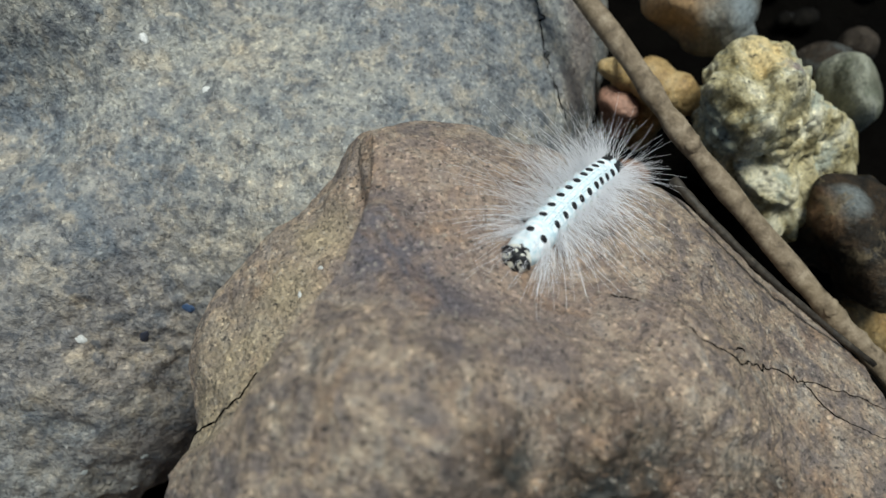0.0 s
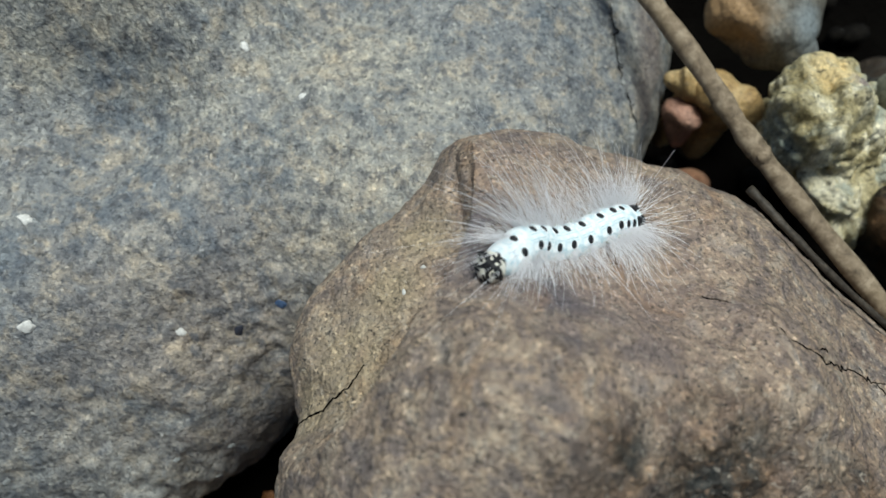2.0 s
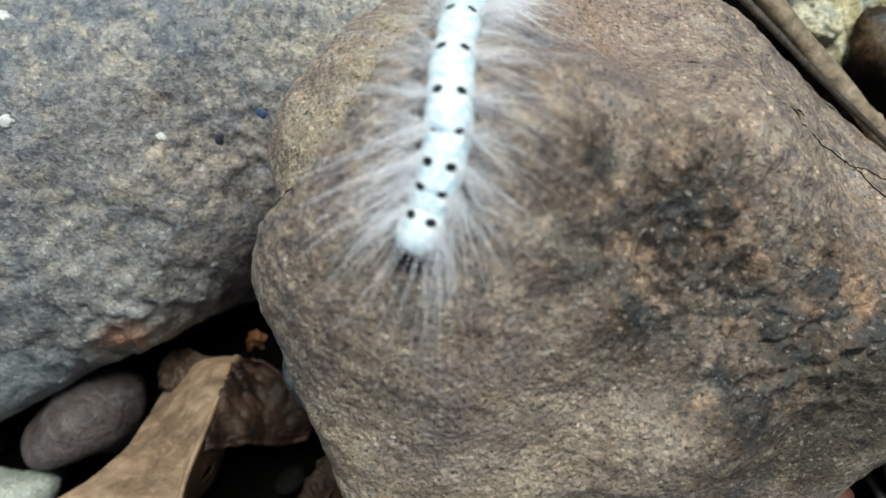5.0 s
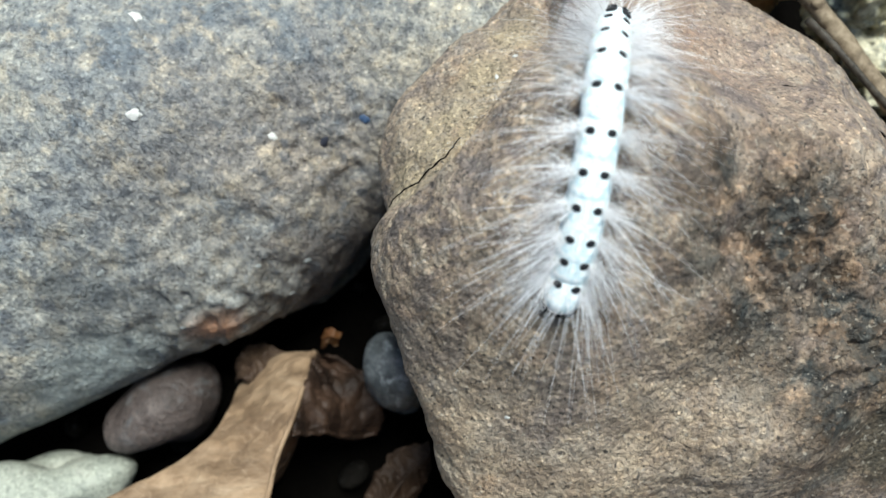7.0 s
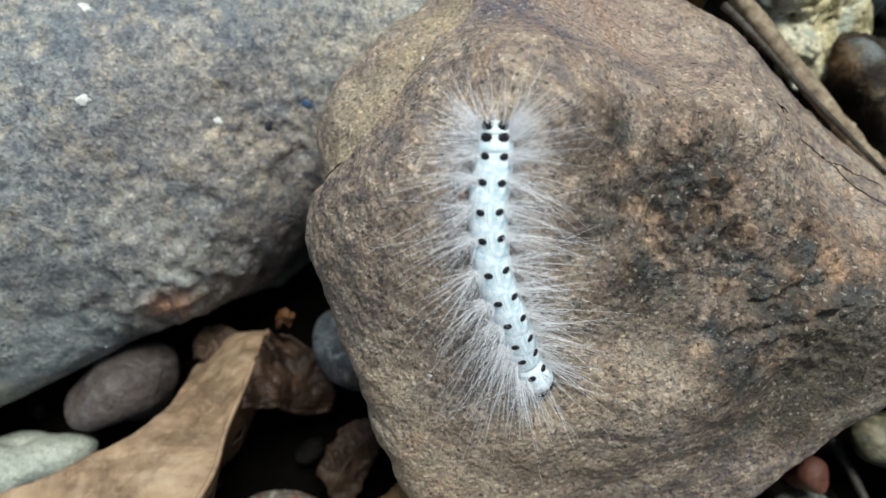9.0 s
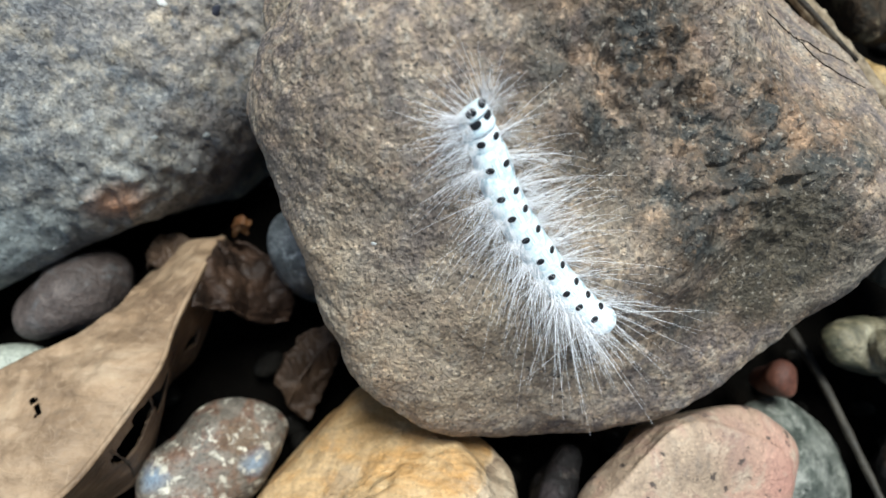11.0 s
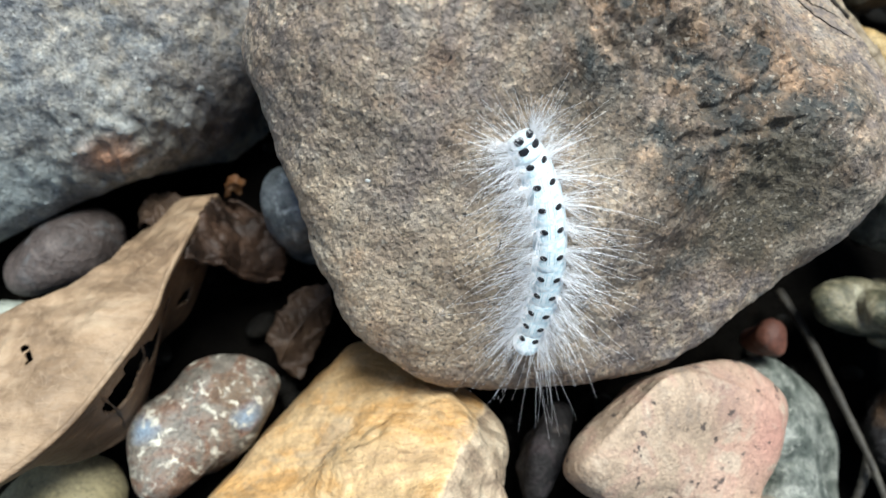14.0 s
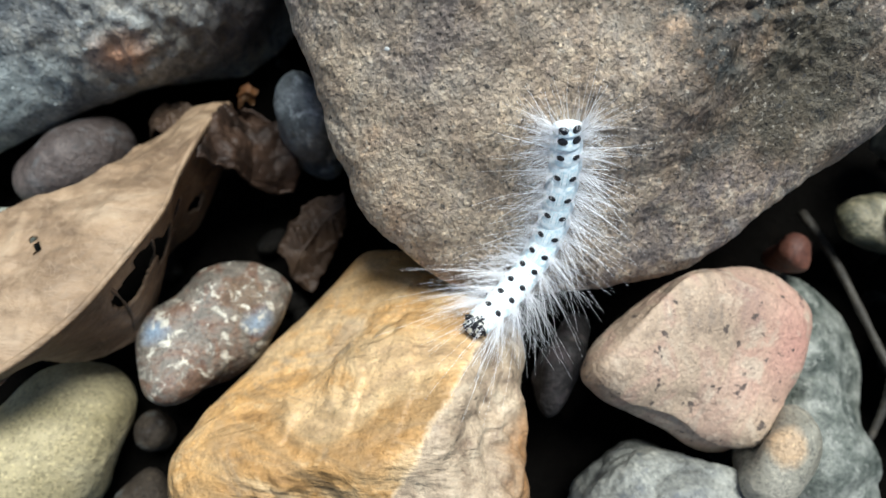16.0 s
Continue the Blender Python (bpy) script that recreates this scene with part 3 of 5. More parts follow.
def stone(name, centre, widths, material, label, rings=SMALL, power=8, bulges=(), sharp=14, level=6, lumps=0.0006, lump_scale=120, pits=0.0, seams=(), steps=(), swells=(), flats=(), crust=(), knobs=(), flow=(), seed=1, category="stone", group=""):
    """seams: (line, width, depth); steps: (line, height, ramp, fade), raised on the line's left; swells: (place, radius, height); flats: (place, normal, reach, share) of a broken plane; crust: (place, radius, depth) of a rough zone; knobs: (scale, height) of rounded lumps with creases between; flow: (degrees, scale, depth) of flaky ridges that run one way."""
    bm = bmesh.new()
    bmesh.ops.create_icosphere(bm, subdivisions=level, radius=1)
    d = np.array([v.co for v in bm.verts])
    d /= np.linalg.norm(d, axis=1)[:, None]
    r = stone_radius(d, rings, widths, power, bulges, sharp)
    p = d * r[:, None]
    r = r + lumps * rough_noise(p, lump_scale, 5, seed * 31)
    if pits:
        r = r - pits * np.clip(rough_noise(p, lump_scale * 1.3, 3, seed * 57 + 5), 0, None) + pits * np.abs(rough_noise(p, lump_scale * 0.6, 2, seed * 13 + 3))
    for k, (scale, height) in enumerate(knobs):
        r = r + height * (2.4 * np.abs(rough_noise(p, scale, 1, seed * 19 + 7 * k)) - 0.9)
    for degrees, scale, depth in flow:
        a = radians(degrees)
        q = np.stack([0.35 * (p[:, 0] * math.cos(a) + p[:, 1] * math.sin(a)), p[:, 1] * math.cos(a) - p[:, 0] * math.sin(a), 0.6 * p[:, 2]], 1)
        q += 0.004 * np.stack([rough_noise(p, 70, 3, seed + k) for k in (61, 67, 71)], 1)
        r = r - depth * np.clip(0.30 - np.abs(rough_noise(q, scale, 2, seed * 23)), 0, None) * 3 + depth * 0.6 * rough_noise(q, scale * 0.7, 3, seed * 29)
    middle = np.array(centre)
    p = d * r[:, None] + middle
    if seams:
        wavy = p + 0.0008 * np.stack([rough_noise(p, 250, 2, k) for k in (5, 9, 13)], 1)
        uneven = 0.8 + 0.5 * rough_noise(p, 300, 2, 77)
        for points, width, depth in seams:
            p -= d * (seam(wavy, middle, points, width, depth) * uneven)[:, None]
    for place, radius, height in swells:
        p += d * (height * np.exp(-(np.linalg.norm(p - np.array(place), axis=1) / radius) ** 2))[:, None]
    for place, facing, reach, share in flats:
        w = p - np.array(place)
        up = np.array(facing) / np.linalg.norm(facing)
        rise = w @ up
        across = np.linalg.norm(w - rise[:, None] * up, axis=1)
        hold = share * np.exp(-(across / reach) ** 6) * np.exp(-(rise / 0.009) ** 4) * (d @ up > 0.2)
        p -= up * (rise * hold)[:, None]
    for points, height, ramp, fade in steps:
        side = ledge(p, points)
        ramped = np.clip(side / ramp + 0.5, 0, 1)
        p += d * (height * ramped * ramped * (3 - 2 * ramped) * np.exp(-(np.clip(side, 0, None) / fade) ** 2) * ends(p, points))[:, None]
    for place, radius, depth in crust:
        zone = np.exp(-(np.linalg.norm(p - np.array(place), axis=1) / radius) ** 4)
        q = p * (1.0, 1.0, 0.55)
        p -= d * (depth * zone * (np.abs(rough_noise(q, 230, 2, 41, 0.6)) + 0.6 * rough_noise(q, 560, 2 if level > 8 else 1, 43)))[:, None]
    base = np.array((centre[0], centre[1], p[:, 2].min()))
    for v, co in zip(bm.verts, p - base):
        v.co = co
    ob = tagged(part(name, bm, material), label, category, group)
    ob.location = base
    return ob


def fleck(owner, place, size, material, label, seed):
    """A bit of grit stuck to a stone, pressed to its skin."""
    spot = Vector(place) - owner.location
    hit, at, normal, _ = owner.closest_point_on_mesh(spot)
    bm = bmesh.new()
    bmesh.ops.create_icosphere(bm, subdivisions=3, radius=1)
    turn = normal.to_track_quat("Z", "Y").to_matrix().to_4x4() @ Matrix.Rotation(seed, 4, "Z")
    for v in bm.verts:
        v.co = at + turn @ (Vector((v.co.x * size, v.co.y * size * 0.7, v.co.z * size * 0.22)) * (1 + 0.5 * noise.noise(v.co * 1.6 + Vector((seed, 0, 0)))))
    part("grit", bm, material, owner, label)


def crack(owner, points, width, seed):
    """A near-black strip laid on a stone for the shade in a thin wandering crack, narrow at its ends."""
    steps = 14 * (len(points) - 1)
    left, line = [], []
    bm = bmesh.new()
    for k in range(steps + 1):
        q = spline(points, k / steps)
        q += Vector([noise.noise(q * 420 + Vector((seed, 9 * c, 0))) + 0.6 * noise.noise(q * 1100 + Vector((seed, 9 * c, 4))) for c in range(3)]) * 0.0005
        hit, at, normal, _ = owner.closest_point_on_mesh(q - owner.location)
        line.append((at, normal))
    for k, (at, normal) in enumerate(line):
        ahead = line[min(k + 1, steps)][0] - line[max(k - 1, 0)][0]
        side = ahead.cross(normal).normalized()
        w = width * min(1, 4 * k / steps + 0.1, 4 * (1 - k / steps) + 0.1) * (0.75 + 0.7 * noise.noise(at * 900 + Vector((seed, 0, 0))))
        left.append((bm.verts.new(at + side * w + normal * 0.00004), bm.verts.new(at + normal * 0.00022), bm.verts.new(at - side * w + normal * 0.00004)))
    for a, b in zip(left, left[1:]):
        for i in range(2):
            bm.faces.new((a[i], a[i + 1], b[i + 1], b[i]))
    # the ground's near-black colour serves as the crack's shade
    part("crack", bm, GAP_SHADE, owner, "thin crack, its shade laid on as a near-black strip")


def tube(bm, points, radii, sides=12):
    """A round rod through points; returns nothing, adds to bm."""
    rings = []
    points = [Vector(p) for p in points]
    for i, (p, r) in enumerate(zip(points, radii)):
        along = (points[min(i + 1, len(points) - 1)] - points[max(i - 1, 0)]).normalized()
        side = along.cross(Vector((0.12, 0.3, 1))).normalized()
        up = side.cross(along)
        rings.append([bm.verts.new(p + r * (side * math.cos(2 * math.pi * k / sides) + up * math.sin(2 * math.pi * k / sides))) for k in range(sides)])
    for a, b in zip(rings, rings[1:]):
        for k in range(sides):
            bm.faces.new((a[k], a[(k + 1) % sides], b[(k + 1) % sides], b[k]))
    bm.faces.new(rings[0][::-1])
    bm.faces.new(rings[-1])


def spline(points, t):
    """Catmull-Rom through points; t from 0 to 1."""
    n = len(points) - 1
    x = min(max(t, 0.0), 1.0) * n
    i = min(int(x), n - 1)
    u = x - i
    p1, p2 = Vector(points[i]), Vector(points[i + 1])
    p0 = Vector(points[i - 1]) if i else p1 * 2 - p2
    p3 = Vector(points[i + 2]) if i + 2 <= n else p2 * 2 - p1
    return 0.5 * (2 * p1 + (p2 - p0) * u + (2 * p0 - 5 * p1 + 4 * p2 - p3) * u * u + (3 * p1 - p0 - 3 * p2 + p3) * u ** 3)


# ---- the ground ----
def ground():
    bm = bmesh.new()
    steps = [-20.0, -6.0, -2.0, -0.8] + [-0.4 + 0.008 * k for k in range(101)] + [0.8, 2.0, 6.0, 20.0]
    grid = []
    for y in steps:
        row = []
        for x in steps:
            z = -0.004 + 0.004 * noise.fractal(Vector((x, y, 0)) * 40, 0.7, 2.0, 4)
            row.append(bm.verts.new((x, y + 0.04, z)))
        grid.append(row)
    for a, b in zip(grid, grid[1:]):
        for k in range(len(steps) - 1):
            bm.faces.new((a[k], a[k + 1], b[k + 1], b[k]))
    tagged(part("ground", bm, GAP_SHADE), "soil of a stream bank under the stones, coloured near black for deep shade", "ground", kind="structure")


ground()


# ---- the large stones ----
COBBLE = stone("cobble", (0.014, 0.034, 0.058), [77.3, 61.4, 50.2, 24.4, 50.9, 56.6, 47.6, 59.6, 82.4, 70.5, 73.8, 85.1, 78.8, 56.5, 27.6, 41.1, 37.7, 52.4, 63.7, 63, 57, 38.8, 78.3, 88.7, 62, 39.2, 51.1, 53.2, 33.9, 56.8, 49, 40.7, 45.9, 50.1, 33.3, 71.2, 59, 40.7], SANDSTONE,
      "large brown sandstone cobble, domed, with dark rough crust", power=8, seed=2,
      bulges=[0.125, 0.197, -0.298, 0.331, -0.153, 0.388, 0.202, 0.165, -0.074, 0.04, -0.148, -0.051, -0.05, 0.131, -0.055, -0.351, 0.663, -0.084, -0.084, 0.206, -0.129, 0.567, -0.073, 0.352, 0.242, -0.219, 0.386, -0.122], sharp=8, rings=BIG, level=9, lumps=0.0011, lump_scale=70, category="cobble", seams=[([(0.0249, 0.066, 0.0841), (0.0281, 0.0649, 0.0857), (0.031, 0.0634, 0.0868), (0.034, 0.0605, 0.088), (0.0371, 0.0587, 0.0877), (0.0412, 0.0574, 0.085), (0.0488, 0.0577, 0.0745), (0.0555, 0.0567, 0.0693), (0.0631, 0.0551, 0.0659), (0.0708, 0.0534, 0.0613)], 0.00060, 0.0009), ([(0.0555, 0.0567, 0.0693), (0.0573, 0.0539, 0.0697), (0.0599, 0.0515, 0.0696), (0.0674, 0.0485, 0.0677)], 0.00045, 0.0006), ([(-0.0111, 0.0863, 0.0788), (-0.0114, 0.0743, 0.086), (-0.0136, 0.0667, 0.0903), (-0.0176, 0.0597, 0.0942), (-0.0211, 0.0526, 0.0976)], 0.0016, 0.0016), ([(0.0056, 0.0368, 0.107), (0.0109, 0.0354, 0.1039), (0.0171, 0.037, 0.1009), (0.0229, 0.0393, 0.098), (0.0289, 0.0374, 0.0932), (0.0328, 0.0338, 0.0891), (0.0344, 0.0291, 0.0864)], 0.0016, 0.0020), ([(0.0323, 0.0464, 0.0947), (0.0376, 0.0467, 0.0915), (0.0415, 0.046, 0.088)], 0.0009, 0.0012), ([(0.0326, 0.0238, 0.0848), (0.0402, 0.0281, 0.0845), (0.0508, 0.0322, 0.0815)], 0.0008, 0.0010), ([(0.0356, 0.0217, 0.0831), (0.0446, 0.0245, 0.0813), (0.0529, 0.0265, 0.08)], 0.0008, 0.0010)], steps=[([(-0.0325, 0.0400, 0.0824), (-0.0235, 0.0455, 0.0966), (-0.0193, 0.0520, 0.0976), (-0.0156, 0.0590, 0.0942), (-0.0116, 0.0660, 0.0903), (-0.0094, 0.0740, 0.086), (-0.0088, 0.0880, 0.0788)], -0.0088, 0.0022, 0.0100)], swells=[((-0.003, 0.050, 0.1115), 0.008, 0.0026), ((0.0140, 0.0400, 0.0995), 0.0075, -0.0036), ((-0.008, 0.087, 0.082), 0.006, 0.0025), ((0.056, 0.019, 0.069), 0.007, -0.0024), ((0.0610, 0.0245, 0.0765), 0.005, 0.0018), ((0.0215, 0.0445, 0.1010), 0.0045, 0.0018), ((-0.0145, 0.0145, 0.0830), 0.007, -0.0018), ((0.029, 0.064, 0.086), 0.006, 0.0015), ((-0.0065, 0.0715, 0.090), 0.0065, 0.0034), ((-0.0034, 0.0556, 0.1068), 0.006, 0.0008), ((0.0033, 0.0568, 0.1045), 0.0016, -0.0014), ((0.0678, 0.0203, 0.0686), 0.006, 0.0010)], crust=[((0.0240, 0.0390, 0.0985), 0.013, 0.0016), ((0.0420, 0.0300, 0.0860), 0.015, 0.0011), ((0.0549, 0.0240, 0.0775), 0.012, 0.0009), ((0.0140, 0.0340, 0.0900), 0.090, 0.00022)])
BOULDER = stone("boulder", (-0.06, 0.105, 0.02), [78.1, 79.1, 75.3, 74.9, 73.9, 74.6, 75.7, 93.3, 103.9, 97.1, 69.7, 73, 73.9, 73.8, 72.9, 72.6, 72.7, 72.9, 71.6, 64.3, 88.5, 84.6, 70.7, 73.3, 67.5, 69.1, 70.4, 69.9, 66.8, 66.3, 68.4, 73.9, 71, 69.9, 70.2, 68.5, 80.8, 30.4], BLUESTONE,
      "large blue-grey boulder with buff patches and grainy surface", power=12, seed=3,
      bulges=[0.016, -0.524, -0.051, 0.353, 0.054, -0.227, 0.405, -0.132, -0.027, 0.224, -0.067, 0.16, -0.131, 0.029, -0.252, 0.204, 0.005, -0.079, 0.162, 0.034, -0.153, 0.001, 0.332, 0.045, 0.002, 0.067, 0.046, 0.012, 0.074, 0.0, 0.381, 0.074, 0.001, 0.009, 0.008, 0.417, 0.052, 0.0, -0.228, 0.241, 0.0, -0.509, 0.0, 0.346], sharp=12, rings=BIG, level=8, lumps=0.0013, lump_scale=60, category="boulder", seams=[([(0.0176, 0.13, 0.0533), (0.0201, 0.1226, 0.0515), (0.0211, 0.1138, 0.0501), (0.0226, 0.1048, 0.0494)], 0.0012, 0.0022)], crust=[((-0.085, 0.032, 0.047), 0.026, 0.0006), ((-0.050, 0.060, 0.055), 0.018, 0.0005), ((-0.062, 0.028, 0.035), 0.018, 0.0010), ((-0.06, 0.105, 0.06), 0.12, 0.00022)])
stone("stone", (-0.0168, -0.0337, 0.028), [29.5, 31.5, 38.2, 40.6, 27.1, 26.5, 29.4, 30.8, 25.4, 33.4, 25.6, 21.7, 23.8, 23.6, 19.6, 24.2, 24.3, 38.4, 36.1, 41.6, 38.4, 38.4, 30.1], YELLOW,
      "angular ochre-yellow quartzite stone beside the cobble", power=20, seed=4,
      bulges=[0.005, 0.015, 0.014, -0.177, 0.013, 0.448, -0.333, 0.422, 0.063, 0.428, -0.201, -0.455, -0.157, -0.217, 0.217, 0.032, -0.221, -0.072, 0.141, -0.105], sharp=5, level=7, lumps=0.0007, lump_scale=70, steps=[([(-0.0021, -0.0466, 0.0557), (0.0002, -0.0421, 0.0567), (0.0041, -0.0348, 0.055), (0.0066, -0.0281, 0.0517)], 0.0014, 0.0010, 0.006), ([(-0.0167, -0.0453, 0.0509), (-0.0143, -0.0309, 0.054), (-0.0215, -0.0171, 0.0337)], 0.0009, 0.0009, 0.006), ([(-0.0092, -0.0455, 0.0554), (-0.0055, -0.0322, 0.0574), (-0.0083, -0.0184, 0.0483)], 0.0008, 0.0009, 0.005), ([(-0.0292, -0.0491, 0.0452), (-0.025, -0.0377, 0.047), (-0.034, -0.0281, 0.0277)], 0.0009, 0.0010, 0.006)], flats=[((-0.0162, -0.0277, 0.0417), (-0.452, 0.52, 0.724), 0.027, 0.9), ((0.0074, -0.0368, 0.0484), (0.685, 0.033, 0.728), 0.013, 0.95)], crust=[((-0.012, -0.030, 0.050), 0.030, 0.0004), ((0.0100, -0.0400, 0.0470), 0.010, 0.0008)], flow=[(62, 60, 0.0010)])
stone("stone", (0.0447, -0.021, 0.036), [25, 28.2, 19.6, 13.7, 12, 20.3, 19.6, 15.5, 18.7, 20.1, 17.4, 15.3, 19.6, 20.3, 19.5, 17.7, 13.7, 36.7, 36.7, 36.7, 14.5, 33.1, 37.3], PINK,
      "flat buff stone with a pink end and small dark pits", power=14, seed=5, knobs=[(60, 0.0007)],
      bulges=[0.137, -0.102, -0.733, -0.013, -0.605, 0.015, 0.28, 0.135, 0.01, 0.082], sharp=5, level=7, lumps=0.0005, lump_scale=90, flats=[((0.0467, -0.021, 0.0421), (0.269, -0.387, 0.882), 0.019, 0.7)])
stone("stone", (0.0735, -0.0265, 0.014), [22.7, 22.9, 24.1, 27.5, 23.7, 19.3, 20.4, 21.8, 21.8, 20.7, 10.7, 10.3, 16.3, 15.8, 15.5, 15.1, 10.1, 25.4, 18.1, 16.7, 16.7, 23.2, 16], GREEN,
      "rounded green-grey stone partly under a pink stone", power=8, seed=6,
      bulges=[0.012, -0.009, -0.022, 0.171, 0.065, 0.0, -0.29, 0.249, 0.363, -0.111, -0.37, -0.055, 0.245, 0.12], sharp=5, knobs=[(90, 0.0010)])
stone("pebble", (0.0616, -0.038, 0.032), [7.4, 6.8, 6.1, 4.3, 5.3, 6.1, 7.7, 8.7, 8.2, 7.8, 8.2, 8.2, 8.4, 8.5, 8.5, 8.2, 9, 27.8, 27.8, 27.8, 11, 27.8, 34], TAN,
      "small pale brown pebble beside the pink stone", power=8, seed=7,
      bulges=[0.036, 0.01, -0.085, 0.116, 0.072, 0.078, -0.052, -0.138, 0.685, 0.254, -0.039, -0.652, 0.09, 0.064], sharp=5, lumps=0.0003, category="pebble")
stone("stone", (0.0437, -0.0488, 0.022), [14.8, 13.6, 11.5, 13.8, 13.8, 17.4, 15.8, 13.6, 13.3, 13.7, 14, 13.2, 13.4, 13.7, 13.8, 13.8, 14, 24, 23.6, 24.5, 28.6, 24, 24.5], GREY,
      "pale grey lumpy stone at the edge of a dark gap", power=8, seed=8, knobs=[(75, 0.0014)],
      bulges=[-0.066, -0.013, 0.066, -0.101, -0.107, 0.042, 0.021, -0.094, -0.186, -0.008, 0.297, 0.009, -0.104, -0.26], sharp=5, lumps=0.0012)
stone("pebble", (-0.0488, -0.0229, 0.018), [14.2, 17.5, 14.2, 14.4, 12.2, 13.8, 11.8, 14.9, 11, 12.1, 14.1, 13.9, 13.8, 15.3, 15.6, 14.5, 13, 12.1, 21.4, 21.4, 21.4, 13.1, 20], MOTTLED,
      "mottled red-brown and white conglomerate pebble", power=10, seed=9, knobs=[(80, 0.0007)],
      bulges=[-0.027, -0.166, -0.065, -0.141, 0.317, 0.131, -0.015, -0.385, 0.039, 0.226, -0.07, -0.102, -0.253, 0.138], sharp=5, lumps=0.0004, flats=[((-0.045, -0.0233, 0.0262), (0.5, -0.25, 0.83), 0.011, 0.6)], category="pebble")
stone("pebble", (-0.0812, -0.0483, 0.014), [17.6, 19.7, 16.5, 16.8, 15.6, 16.9, 17.4, 17.8, 17.7, 16.2, 16.4, 16, 15.3, 16.8, 16.7, 16.6, 16, 15.8, 21.8, 20.6, 20.6, 21.2, 16], OLIVE,
      "smooth round olive-tan pebble", power=8, seed=10,
      bulges=[-0.017, 0.049, -0.011, -0.249, 0.034, 0.08, -0.01, -0.07, 0.046, 0.018, -0.092, -0.233, 0.067, 0.221], sharp=5, lumps=0.0003, category="pebble")
stone("pebble", (-0.0335, 0.0229, 0.022), [6, 5.6, 7.5, 8.3, 8, 7.1, 6.7, 7, 7.8, 7.9, 10.8, 11, 11.3, 11, 10.8, 10.8, 11.9, 24.1, 19, 21.3, 16.6, 25.5, 27.5], BLUE,
      "small blue-grey slate pebble tucked under the cobble", power=8, seed=11,
      bulges=[-0.008, -0.078, -0.082, 0.199, -0.036, -0.128, -0.128, -0.006, 0.093, -0.1, -0.047, -0.041, -0.016, -0.078], sharp=5, lumps=0.0006, category="pebble")
stone("pebble", (-0.0846, 0.0141, 0.014), [11.5, 12.3, 11.8, 10.7, 10.9, 11.1, 11.7, 10.8, 10.5, 11.1, 11.1, 10.7, 10.2, 10.5, 11.2, 11.2, 12, 13.3, 17.1, 17, 9.5, 16.7, 16], UMBER,
      "smooth grey-brown pebble under the boulder's edge", power=8, seed=12, knobs=[(60, 0.0008)],
      bulges=[-0.045, 0.004, -0.001, -0.201, 0.143, 0.009, -0.115, -0.021, -0.248, 0.309, -0.005, -0.095, -0.327, 0.156], sharp=5, lumps=0.0004, category="pebble")
stone("stone", (-0.107, -0.0072, 0.012), [18.1, 20, 11.5, 11.2, 12.4, 13.3, 12.6, 11.5, 10.1, 7.4, 13.1, 11, 12.6, 13.7, 13.1, 13.1, 12, 19.5, 14.7, 16.7, 17, 12.8, 12.1], PALE,
      "chalky white stone under the dead leaf", power=8, seed=13,
      bulges=[-0.09, 0.062, -0.03, -0.094, -0.086, 0.048, 0.277, -0.11, -0.678, -0.052, 0.506, -0.123, -0.038, -0.032], sharp=5, lumps=0.0006)
stone("stone", (0.0641, 0.1087, 0.036), [15.5, 13.7, 14.2, 14.4, 14.5, 18.9, 22, 21.5, 21.2, 15.1, 16.8, 19.5, 16.7, 18.9, 18.6, 17.2, 23.9, 34.4, 35.3, 32.8, 11.3, 35.5, 31.3], CORAL,
      "knobbly pitted yellow-grey limestone lump", power=8, seed=14,
      bulges=[0.108, 0.351, -0.242, 0.232, -0.255, -0.351, -0.07, -0.067, -0.334, -0.283, 0.177, 0.006, 0.092, -0.073], sharp=5, level=7, lumps=0.0009, lump_scale=190, pits=0.0012, knobs=[(62, 0.0024), (150, 0.0018), (330, 0.0008)])
stone("pebble", (0.0843, 0.1197, 0.03), [7.1, 7, 6.5, 5.7, 5, 4.6, 5.7, 6.8, 7.7, 7.8, 10.2, 10.6, 10.8, 10.8, 10.6, 10.3, 14.2, 26.1, 26.1, 26.1, 7.3, 26.1, 32], MOSSY,
      "round mottled green-grey pebble", power=8, seed=15,
      bulges=[-0.216, -0.028, -0.288, 0.21, -0.015, -0.126, 0.215, 0.042, 0.172, -0.127, -0.058, 0.38, 0.038, -0.02], sharp=5, lumps=0.0004, category="pebble")
stone("stone", (0.0533, 0.1373, 0.036), [11.1, 11.8, 11.3, 10.9, 9.1, 15, 15, 14.7, 8.7, 8.1, 13.3, 11.7, 12.9, 13, 13.1, 13.2, 13.8, 31.9, 32.9, 24.4, 10.3, 29.7, 20.3], TWO_TONE,
      "grey and brown rounded stone in shade", power=8, seed=16, knobs=[(80, 0.0012)],
      bulges=[-0.11, -0.044, -0.263, 0.212, 0.154, 0.092, 0.084, 0.504, -0.12, -0.447, -0.048, 0.123, 0.248, -0.036], sharp=5, lumps=0.0008)
stone("pebble", (0.0455, 0.1186, 0.034), [3.9, 4.7, 5, 5, 4.4, 4.7, 5.1, 5, 4.4, 3.3, 6, 5.3, 6.3, 6.7, 6.7, 6.5, 7.9, 23.8, 27.9, 28.1, 28, 25.4, 35.1], GOLD,
      "small golden-brown pebble under the stick", power=8, seed=17,
      bulges=[-0.246, 0.125, 0.28, 0.203, 0.13, -0.262, 0.505, 0.727, -0.067, 0.027, 0.118, 0.151, 0.161, -0.097], sharp=5, lumps=0.0008, category="pebble")
